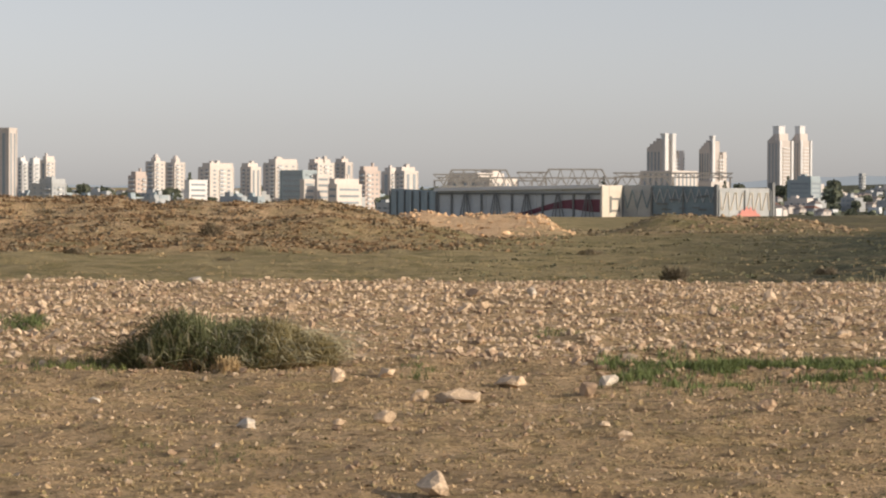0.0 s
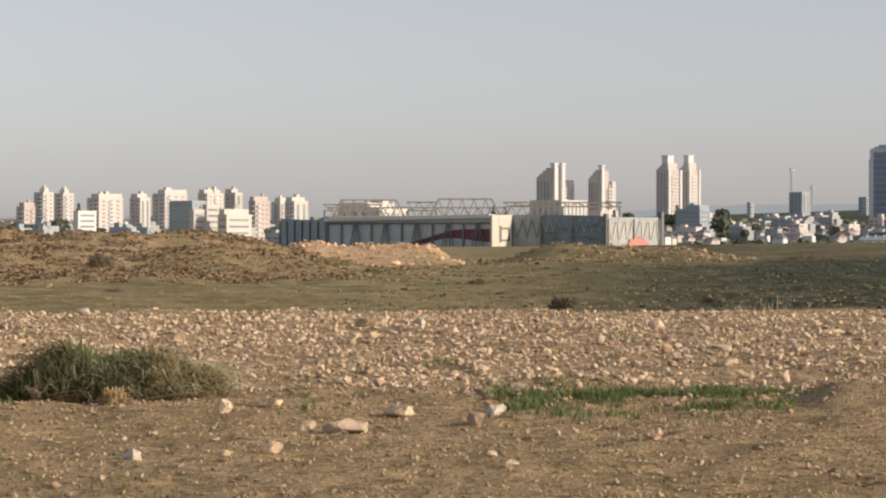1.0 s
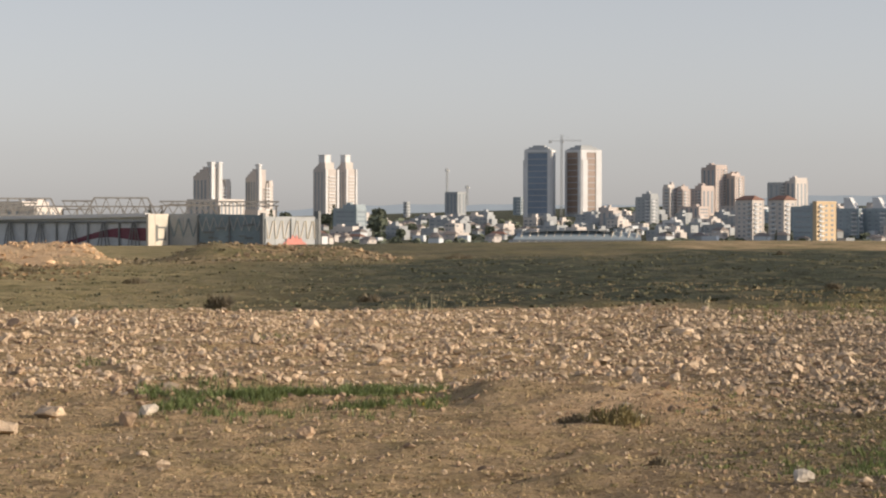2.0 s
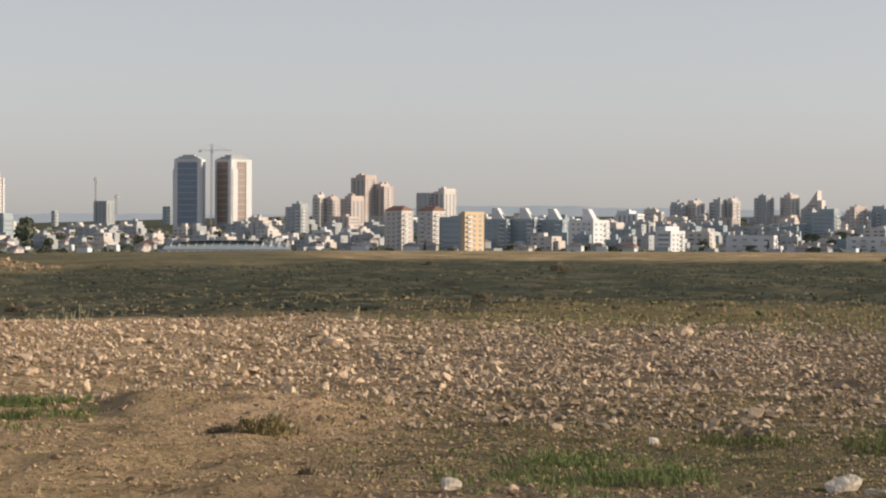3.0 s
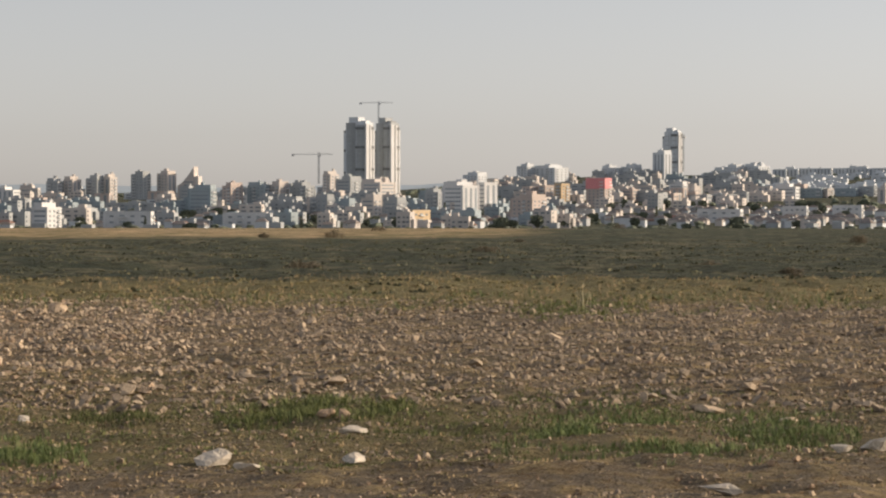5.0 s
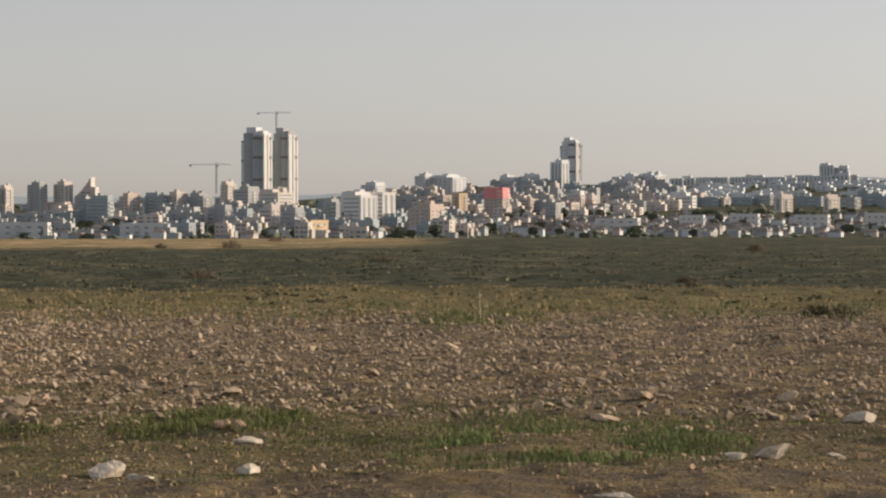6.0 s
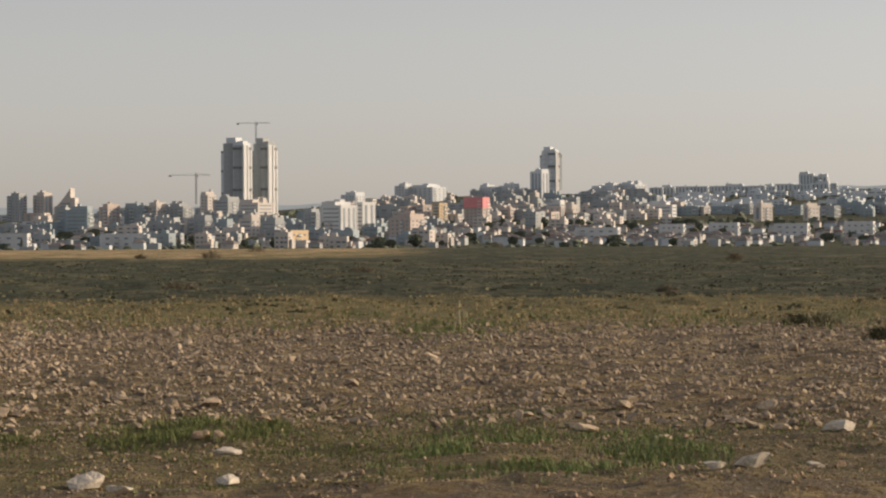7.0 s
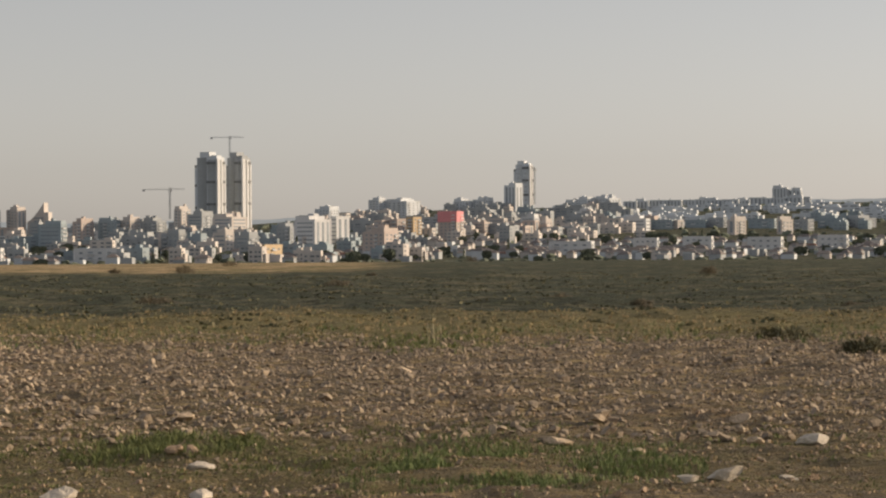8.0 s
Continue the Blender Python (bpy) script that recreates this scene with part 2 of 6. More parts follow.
def ground_z(az, r):
    """Height of the ground at an azimuth in degrees and a distance in metres."""
    az, r = np.asarray(az, float), np.asarray(r, float)
    x, y = r * np.sin(np.radians(az)), r * np.cos(np.radians(az))
    w = step(2, 16, mirrored(az))
    z = np.interp(r, FAR_R, LEFT_Z) * (1 - w) + np.interp(r, FAR_R, RIGHT_Z) * w
    z = z - step(2700, 4600, r) * (30 * step(33, 26, az) * w + 6 * step(40, 33, az) * w)
    near = step(420, 120, r)
    z = z + near * (0.035 * lumps(x, y, 7.0, 1) + 0.015 * lumps(x, y, 1.7, 2)) + 0.16 * step(60, 90, r) * step(500, 300, r) * lumps(x, y, 23.0, 3)
    z = z + 0.06 * step(62, 68, r) * step(200, 120, r) * lumps(x, y, 3.1, 14)
    # long spoil ridge with uneven crest
    ridge = gauss(r - 168 - 6 * lumps(x, y, 30, 5), 15) * step(1.2, -2.4, az) * step(-16, -12, az)
    z = z + ridge * (2.3 + 0.14 * lumps(x, y, 13, 4) + 0.40 * rough(x, y, 6.0, 8) + 0.34 * rough(x, y, 2.8, 9))
    # pale sandy heap and the darker heaps beside it
    z = z + gauss(r - 205, 8) * step(-1.7, -0.7, az) * step(2.7, 1.9, az) * (1.45 + 0.35 * gauss(az + 0.45, 0.4) + 0.30 * rough(x, y, 3.1, 11) + 0.16 * rough(x, y, 1.5, 12))
    z = z + gauss(r - 212, 9) * gauss(az - 4.55, 0.8) * (1.5 + 0.2 * rough(x, y, 2.5, 13))
    z = z + gauss(r - 214, 8) * step(4.6, 5.6, az) * step(8.8, 7.0, az) * (0.95 + 0.32 * rough(x, y, 2.2, 14))
    # low earth hump in the stony strip
    z = z + gauss(az - 10.4, np.where(az < 10.4, 0.8, 1.9)) * gauss(r - 27.4, 1.4) * (0.19 + 0.03 * rough(x, y, 0.6, 5))
    z = z + gauss(az - 13.3, 2.0) * gauss(r - 26.0, 1.9) * (0.13 + 0.05 * rough(x, y, 0.8, 6))
    # trodden, lumpy soil up to the edge of the stones
    z = z + step(70, 58, r) * (0.045 * rough(x, y, 1.3, 1) + 0.032 * rough(x, y, 0.5, 2) + 0.016 * rough(x, y, 0.2, 3))
    # hummocks of the pasture
    z = z + step(62, 70, r) * step(330, 200, r) * (0.07 * rough(x, y, 2.6, 4) + 0.05 * rough(x, y, 1.2, 7))
    return z


def spot(az, r, dz=0.0):
    a = radians(az)
    return Vector((r * math.sin(a), r * math.cos(a), float(ground_z(az, r)) + dz))


def part(name, bm, material, parent=None, label=""):
    me = bpy.data.meshes.new(name)
    bm.to_mesh(me)
    bm.free()
    me.materials.append(material)
    ob = new(name, me)
    ob.parent = parent
    if label:
        ob["label"] = label
    return ob


def link(name, me, parent, m):
    """An object of its own on shared mesh data."""
    ob = new(name, me)
    ob.parent = parent
    ob.matrix_basis = m
    return ob


def box(bm, x0, x1, y0, y1, z0, z1):
    m = Matrix.LocRotScale(((x0 + x1) / 2, (y0 + y1) / 2, (z0 + z1) / 2), None, (x1 - x0, y1 - y0, z1 - z0))
    bmesh.ops.create_cube(bm, size=1, matrix=m)


def boxes(*rows):
    bm = bmesh.new()
    for r in rows:
        box(bm, *r)
    return bm


def bar(bm, a, b, w):
    """A square bar from a to b."""
    a, b = Vector(a), Vector(b)
    d = b - a
    m = Matrix.Translation((a + b) / 2) @ d.to_track_quat("Z", "Y").to_matrix().to_4x4() @ Matrix.Diagonal((w, w, d.length, 1))
    bmesh.ops.create_cube(bm, size=1, matrix=m)


def mesh_of(name, bm, material):
    me = bpy.data.meshes.new(name)
    bm.to_mesh(me)
    bm.free()
    me.materials.append(material)
    return me


def raw_mesh(name, verts, faces, material):
    """A mesh from computed arrays; faces all have the same corner count."""
    me = bpy.data.meshes.new(name)
    n, k = len(faces), faces.shape[1]
    me.vertices.add(len(verts))
    me.vertices.foreach_set("co", np.asarray(verts, np.float32).ravel())
    me.loops.add(n * k)
    me.loops.foreach_set("vertex_index", np.asarray(faces, np.int32).ravel())
    me.polygons.add(n)
    me.polygons.foreach_set("loop_start", np.arange(0, n * k, k, dtype=np.int32))
    me.polygons.foreach_set("use_smooth", np.zeros(n, dtype=bool))
    me.update(calc_edges=True)
    me.materials.append(material)
    return me


# ---- the ground ----
def build_ground():
    rings = np.concatenate([np.geomspace(3, 14, 30), np.geomspace(14, 62, 330)[1:], np.geomspace(62, 480, 220)[1:], np.geomspace(480, 4990, 70)[1:]])
    fine = np.arange(-13, 45, 0.19)
    azs = np.concatenate([fine, np.arange(45, 346.9, 4.0)])
    A, R = np.meshgrid(azs, rings, indexing="ij")
    Z = ground_z(np.where(A > 180, A - 360, A), R)
    X, Y = R * np.sin(np.radians(A)), R * np.cos(np.radians(A))
    na, nr = A.shape
    verts = np.concatenate([np.stack([X, Y, Z], -1).reshape(-1, 3), [[0, 0, 0]]])
    i, j = np.meshgrid(np.arange(na), np.arange(nr - 1), indexing="ij")
    i2 = (i + 1) % na
    quads = np.stack([i * nr + j, i * nr + j + 1, i2 * nr + j + 1, i2 * nr + j], -1).reshape(-1, 4)
    k = np.arange(na)
    c = len(verts) - 1
    cap = np.stack([np.full(na, c), k * nr, ((k + 1) % na) * nr, np.full(na, c)], -1)
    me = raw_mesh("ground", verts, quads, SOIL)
    bm = bmesh.new()
    bm.from_mesh(me)
    bm.verts.ensure_lookup_table()
    for a, b1, b2, _ in cap:
        bm.faces.new((bm.verts[int(a)], bm.verts[int(b1)], bm.verts[int(b2)]))
    bmesh.ops.recalc_face_normals(bm, faces=bm.faces[:])
    bm.to_mesh(me)
    bm.free()
    if me.polygons[0].normal.z < 0:
        me.flip_normals()
    me.polygons.foreach_set("use_smooth", np.ones(len(me.polygons), dtype=bool))
    a, r = np.append(A.ravel(), 0), np.append(R.ravel(), 0)
    a = np.where(a > 180, a - 360, a)
    a = mirrored(a)
    near = step(7, 15, r)
    lip = stony_edge(a)
    mound = step(1.2, -2.4, a) * gauss(r - 164, 26)
    green = 1.0 * step(lip + 2, lip + 14, r) * step(2, 9, a) + 0.75 * step(lip, lip + 12, r) * step(9, 2, a)
    green = green - 1.2 * gauss(a - 0.3, 2.2) * gauss(r - 203, 14) - 1.7 * step(3.4, 4.0, a) * step(9.0, 7.4, a) * gauss(r - 211, 14) - 0.6 * step(150, 240, r) * step(6.5, 8.5, a) * step(15, 12.5, a) - 0.9 * mound - 1.1 * step(15, 19, a) * gauss(r - 66, 14)
    green = green - 1.3 * step(12, 16, a) * step(200, 330, r) * step(33, 28, a)
    green = green + 1.2 * step(600, 900, r) + 0.18 * step(17.5, 20, r) * step(13, 18, a) * step(34, 28, r)
    dry = 0.55 * step(lip - 2, lip + 6, r) + 0.5 * step(15, 19, a) * gauss(r - 66, 13) + 0.12 * step(30, 22, r) + 0.38 * step(17.5, 20, r) * step(13, 18, a) * step(38, 30, r) - 0.3 * step(19, 17.5, r) * step(13, 18, a)
    sand = 1.4 * gauss(a - 0.4, 2.3) * gauss(r - 200, 14) + 1.0 * gauss(a - 13.4, 2.8) * gauss(r - 25.6, 2.6) + 0.45 * step(12, 16, a) * step(180, 330, r) * step(33, 26, a)
    sand = sand + 0.95 * gauss(a - 6.8, 1.5) * gauss(r - 213, 10) - 0.6 * gauss(a - 4.5, 0.7) * gauss(r - 211, 14)
    sand = sand + 0.38 * mound + 0.8 * step(12, 16, a) * step(220, 340, r) * step(33, 28, a)
    dry = dry - 1.1 * gauss(a - 0.5, 2.2) * gauss(r - 201, 14) - 0.25 * mound
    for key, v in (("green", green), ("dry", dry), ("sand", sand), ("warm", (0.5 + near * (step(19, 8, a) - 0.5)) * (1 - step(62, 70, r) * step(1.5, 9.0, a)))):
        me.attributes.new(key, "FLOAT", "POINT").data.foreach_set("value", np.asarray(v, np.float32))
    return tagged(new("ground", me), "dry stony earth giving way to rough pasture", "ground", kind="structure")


def stony_edge(az):
    return 61 - 8 * step(13, 20, np.asarray(az, float))


build_ground()


def far_ridge():
    """The plain line of distant hills that closes the view, its haze put in as glow."""
    azs = np.arange(-16, 47, 0.15)
    el = np.interp(azs, [-16, 5, 7.5, 10, 13, 16, 18, 21, 24, 33, 37, 39.5, 43, 47], [0.35, 0.4, 0.60, 0.62, 0.60, 0.78, 0.82, 0.76, 0.72, 0.85, 0.95, 1.10, 1.12, 1.0])
    el = el + 0.012 * np.sin(azs * 3.1) + 0.008 * np.sin(azs * 7.7)
    bm = bmesh.new()
    rows = []
    for a, e in zip(azs, el):
        t = radians(float(a))
        z = EYE + 4900 * math.tan(radians(float(e)))
        rows.append([bm.verts.new((q * math.sin(t), q * math.cos(t), h)) for q, h in ((4700, -20), (4830, z * 0.72), (4900, z), (4960, z * 0.8))])
    for p, q in zip(rows, rows[1:]):
        for i in range(3):
            bm.faces.new((p[i], q[i], q[i + 1], p[i + 1]))
    ob = part("backdrop", bm, HAZE_HILLS)
    tagged(ob, "distant hills under a painted glow of haze", "hills", kind="structure")


far_ridge()


# ---- buildings ----
PANE = mesh_of("window", boxes((-0.5, 0.5, -0.5, 0.5, -0.5, 0.5)), GLASS)
SLAB = mesh_of("balcony", boxes((-0.5, 0.5, -0.5, 0.5, -0.5, -0.40), (-0.5, 0.5, -0.5, -0.42, -0.5, 0.0), (-0.5, -0.47, -0.5, 0.5, -0.5, 0.0), (0.47, 0.5, -0.5, 0.5, -0.5, 0.0)), WHITE)
pick = random.Random(7)


def anchor(name, az, r, turn, sink=1.5):
    e = new(name)
    e.matrix_world = Matrix.Translation(spot(az, r, -sink)) @ pose(0, 0, 0, 0, 0, -az - turn)
    return e


def height_to(el, r, az, sink=1.5):
    return EYE + r * math.tan(radians(el)) - float(ground_z(az, r)) + sink


def windows(e, face, length, z0, z1, depth, kind):
    """Glazing on one face of a block: 'grid' single windows and balconies, 'strip' tall glazed strips, 'band' a window band a storey."""
    def put(name, me, u, z, w, h, out, t):
        if face == "front":
            m = Matrix.LocRotScale((u, -depth / 2 - out, z), None, (w, t, h))
        else:
            m = Matrix.LocRotScale((depth / 2 + out, u, z), Euler((0, 0, radians(90))), (w, t, h))
        link(name, me, e, m)
    storeys = max(1, int((z1 - z0) / 3.1))
    if kind == "strip":
        n = max(1, int(length / 5.0))
        for i in range(n):
            put("window", PANE, (i + 0.5 - n / 2) * length / n, (z0 + z1) / 2, length / n * 0.42, (z1 - z0) * 0.92, 0.0, 0.3)
    elif kind == "band":
        for s in range(storeys):
            put("window", PANE, 0, z0 + (s + 0.55) * (z1 - z0) / storeys, length * 0.86, 1.3, 0.0, 0.3)
    elif kind == "grid":
        n = max(1, min(4 if face == "front" else 3, int(length / 4.2)))
        deck = pick.randrange(n)
        for i in range(n):
            u = (i + 0.5 - n / 2) * length / n
            for s in range(storeys):
                z = z0 + (s + 0.55) * (z1 - z0) / storeys
                put("window", PANE, u, z, length / n * (0.5 if i == deck else 0.38), 1.9 if i == deck else 1.4, 0.0, 0.3)
                if i == deck:
                    put("balcony", SLAB, u, z - 0.3, length / n * 0.8, 2.0, 0.65, 1.3)


def apartment(az0, az1, top, r, wall=WHITE, turn=38, face=0.5, kind="grid", side="grid", hut=1, label="", name="apartment_block"):
    """A flat-roofed block seen over a corner: 'face' is the share of its apparent width that the front takes."""
    az, W = (az0 + az1) / 2, r * radians(az1 - az0)
    th = radians(turn)
    w, d = max(3.0, face * W / math.cos(th)), max(3.0, (1 - face) * W / math.sin(th))
    h = max(4.0, height_to(top, r, az))
    e = anchor(name, az, r, turn)
    bay = min(0.7, w * 0.05)
    drop = 3.1 if hut and h > 14 else 0.0
    cut = pick.choice((-0.2, -0.12, 0.12, 0.2)) * w if drop else 0.0
    rows = [(-w / 2, w / 2, -d / 2, d / 2, 0, h - drop)]
    if drop:
        # one part of the block stands a storey higher than the rest
        u0, u1 = (cut, w / 2 - 0.3) if cut < 0 else (-w / 2 + 0.3, cut)
        part("upper_storey", boxes((u0, u1, -d / 2 + 0.3, d / 2 - 0.3, h - drop, h + 0.4)), wall, e)
    h = h - drop
    # shallow pilasters at the corners and a parapet give the block its relief
    for sx in (-1, 1):
        rows.append((sx * w / 2 - bay, sx * w / 2 + bay * 0.4, -d / 2 - bay * 0.5, -d / 2 + bay, 0, h - 0.6))
    rows.append((w / 2 - bay, w / 2 + bay * 0.5, d / 2 - bay, d / 2 + bay * 0.4, 0, h - 0.6))
    part("wall", boxes(*rows), wall, e)
    part("parapet", boxes((-w / 2 - 0.25, w / 2 + 0.25, -d / 2 - 0.25, -d / 2 + 0.15, h - 0.9, h + 0.5), (w / 2 - 0.15, w / 2 + 0.25, -d / 2 + 0.15, d / 2 + 0.25, h - 0.9, h + 0.5),
                          (-w / 2 - 0.25, -w / 2 + 0.15, -d / 2 + 0.15, d / 2 + 0.25, h - 0.9, h + 0.5), (-w / 2 + 0.15, w / 2 - 0.15, d / 2 - 0.15, d / 2 + 0.25, h - 0.9, h + 0.5)), wall, e)
    for i in range(hut):
        u = (cut + math.copysign(0.18 * w, -cut) if i == 0 else pick.uniform(-0.3, 0.3) * w) if drop else pick.uniform(-0.3, 0.3) * w
        v = pick.uniform(-0.25, 0.25) * d
        s, hh = min(w, d) * pick.uniform(0.10, 0.17), drop + pick.uniform(1.6, 2.8)
        part("stair_hut", boxes((u - s, u + s, v - s, v + s, h, h + hh), (u - s - 0.2, u + s + 0.2, v - s - 0.2, v + s + 0.2, h + hh, h + hh + 0.25)), wall, e)
    if kind:
        windows(e, "front", w * 0.9, 3.0, h - 1.0, d, kind)
    if side:
        windows(e, "side", d * 0.9, 3.0, h - 1.0, w, side)
    return tagged(e, label or "flat-roofed pale apartment block with rows of windows", "building")


def slab_tower(az0, az1, top, r, glass, turn, face, label):
    """A high tower with a pale frame round tall curtain glass and a stepped crown."""
    az, W = (az0 + az1) / 2, r * radians(az1 - az0)
    th = radians(turn)
    w, d = face * W / math.cos(th), (1 - face) * W / math.sin(th)
    h = height_to(top, r, az) - 5.5
    e = anchor("tower", az, r, turn)
    p = w * 0.13
    part("wall", boxes((-w / 2, w / 2, -d / 2, d / 2, 0, h)), GREYW, e)
    part("frame", boxes((-w / 2, -w / 2 + p, -d / 2 - 1, -d / 2 - 0.05, 0, h + 0.5), (w / 2 - p, w / 2, -d / 2 - 1, -d / 2 - 0.05, 0, h + 0.5), (-w / 2 + p, w / 2 - p, -d / 2 - 1, -d / 2 - 0.05, h - 2, h + 0.5)), WHITE, e, "white vertical frame")
    part("frame", boxes((w / 2 + 0.05, w / 2 + 1, -d / 2, -d / 2 + d * 0.27, 0, h + 0.5), (w / 2 + 0.05, w / 2 + 1, d / 2 - d * 0.27, d / 2, 0, h + 0.5), (w / 2 + 0.05, w / 2 + 1, -d / 2 + d * 0.27, d / 2 - d * 0.27, h - 2, h + 0.5)), WHITE, e, "white vertical frame")
    part("curtain_wall", boxes((-w / 2 + p, w / 2 - p, -d / 2 - 0.4, -d / 2 - 0.02, 4, h - 2.1)), glass, e, "dark curtain glass")
    part("curtain_wall", boxes((w / 2 + 0.02, w / 2 + 0.4, -d / 2 + d * 0.27, d / 2 - d * 0.27, 4, h - 2.1)), glass, e, "dark curtain glass")
    for s in range(int(h / 6.4)):
        z = 5 + s * 6.4
        link("floor_band", FLOORBAND, e, Matrix.LocRotScale((0, -d / 2 - 0.45, z), None, (w - 2 * p - 0.1, 0.2, 0.7)))
        link("floor_band", FLOORBAND, e, Matrix.LocRotScale((w / 2 + 0.45, 0, z), None, (0.2, d * 0.46 - 0.1, 0.7)))
    part("crown", boxes((-w * 0.46, w * 0.46, -d * 0.46, d * 0.46, h, h + 1.8), (-w * 0.36, w * 0.36, -d * 0.38, d * 0.38, h + 1.8, h + 3.6), (-w * 0.22, w * 0.22, -d * 0.26, d * 0.26, h + 3.6, h + 5.5)), GREYW, e)
    for sx in (-1, 1):
        part("side_fin", boxes((sx * (w / 2 + 0.9) - 0.8, sx * (w / 2 + 0.9) + 0.8, -d * 0.44, -d * 0.2, 0, h * 0.86)), WHITE, e, "white side fin")
    return tagged(e, label, "tower")


FLOORBAND = mesh_of("floor_band", boxes((-0.5, 0.5, -0.5, 0.5, -0.5, 0.5)), GREYW)


def wedge(u0, u1, v0, v1, z0, za, zb):
    """A block whose top slopes from za at u0 to zb at u1."""
    bm = bmesh.new()
    v = [bm.verts.new(p) for p in ((u0, v0, z0), (u1, v0, z0), (u1, v1, z0), (u0, v1, z0), (u0, v0, za), (u1, v0, zb), (u1, v1, zb), (u0, v1, za))]
    for q in ((3, 2, 1, 0), (0, 1, 5, 4), (1, 2, 6, 5), (2, 3, 7, 6), (3, 0, 4, 7), (4, 5, 6, 7)):
        bm.faces.new([v[i] for i in q])
    return bm


def stepped_tower(az0, az1, top, r, label, shafts=1):
    """A residential tower: a broad wing with a roof climbing to slim pale stair shafts, and lower balcony bays beside them."""
    az, W = (az0 + az1) / 2, r * radians(az1 - az0)
    h = height_to(top, r, az)
    e = anchor("tower", az, r, 45)
    w, d = 0.42 * W / math.cos(radians(45)), 0.58 * W / math.sin(radians(45))
    part("wall", wedge(-w / 2, w * 0.42, -d / 2, d * 0.1, 0, h * 0.80, h * 0.93), TAN, e)
    part("wing", boxes((-w / 2 + 1, w / 2, d * 0.1, d / 2, 0, h * 0.72), (w * 0.1, w / 2 + 1.2, d * 0.2, d * 0.42, 0, h * 0.76)), CREAM, e, "cream lower wing")
    for k, (u, z) in enumerate(((-0.36, 0.86), (-0.16, 0.90), (0.04, 0.94))):
        part("roof_block", boxes((u * w, u * w + w * 0.13, -d * 0.46, -d * 0.2, h * 0.78, h * z)), TAN, e)
    part("podium", boxes((-w / 2 - 2, w / 2 + 3, -d / 2 - 2, d / 2 + 2, 0, h * 0.30)), CREAM, e)
    for i in range(shafts):
        v = -d * 0.36 + i * d * 0.34
        part("shaft", boxes((w * 0.30, w / 2 + 1.4, v - d * 0.075, v + d * 0.075, 0, h), (w * 0.27, w / 2 + 1.7, v - d * 0.09, v + d * 0.09, h * 0.985, h + 0.8)), WHITE, e, "slim pale stair shaft")
    for i in range(4):
        u = -w * 0.40 + i * w * 0.22
        link("window", PANE, e, Matrix.LocRotScale((u, -d / 2, h * 0.53), None, (w * 0.1, 0.4, h * 0.42)))
    n = int(h * 0.4 / 3.2)
    for s in range(n):
        z = h * 0.32 + s * 3.2
        link("balcony", SLAB, e, Matrix.LocRotScale((w / 2 + 0.7, d * 0.12, z), Euler((0, 0, radians(90))), (d * 0.27, 1.6, 2.4)))
        link("window", PANE, e, Matrix.LocRotScale((w / 2, d * 0.46, z + 0.4), None, (0.4, d * 0.06, 1.8)))
    return tagged(e, label, "tower")


def shouldered_tower(az0, az1, top, r, label):
    """A tower whose shoulders slant in to a square white roof block."""
    az, W = (az0 + az1) / 2, r * radians(az1 - az0)
    h = height_to(top, r, az)
    e = anchor("tower", az, r, 42)
    w, d = 0.46 * W / math.cos(radians(42)), 0.54 * W / math.sin(radians(42))
    hs = h * 0.80
    part("wall", boxes((-w / 2, w / 2, -d / 2, d / 2, 0, hs)), TAN, e)
    part("shoulder", wedge(-w / 2, w * 0.05, -d * 0.46, d * 0.3, hs, hs + 0.3, h * 0.90), TAN, e)
    part("shoulder", boxes((w * 0.05, w * 0.46, -d * 0.44, d * 0.2, hs, h * 0.90)), CREAM, e)
    part("roof_block", boxes((-w * 0.22, w * 0.30, -d * 0.34, d * 0.1, h * 0.88, h), (-w * 0.24, w * 0.32, -d * 0.36, d * 0.12, h, h + 0.7)), WHITE, e, "square white roof block")
    for v in (-0.42, 0.42):
        part("pilaster", boxes((w / 2, w / 2 + 1.2, v * d - d * 0.07, v * d + d * 0.07, 0, hs)), WHITE, e)
    n = int(hs * 0.8 / 3.3)
    for s in range(n):
        z = h * 0.12 + s * 3.3
        link("balcony", SLAB, e, Matrix.LocRotScale((w / 2 + 0.5, 0, z), Euler((0, 0, radians(90))), (d * 0.5, 1.2, 2.2)))
    for i in range(3):
        link("window", PANE, e, Matrix.LocRotScale((-w * 0.3 + i * w * 0.28, -d / 2, hs * 0.55), None, (w * 0.08, 0.4, hs * 0.8)))
    return tagged(e, label, "tower")


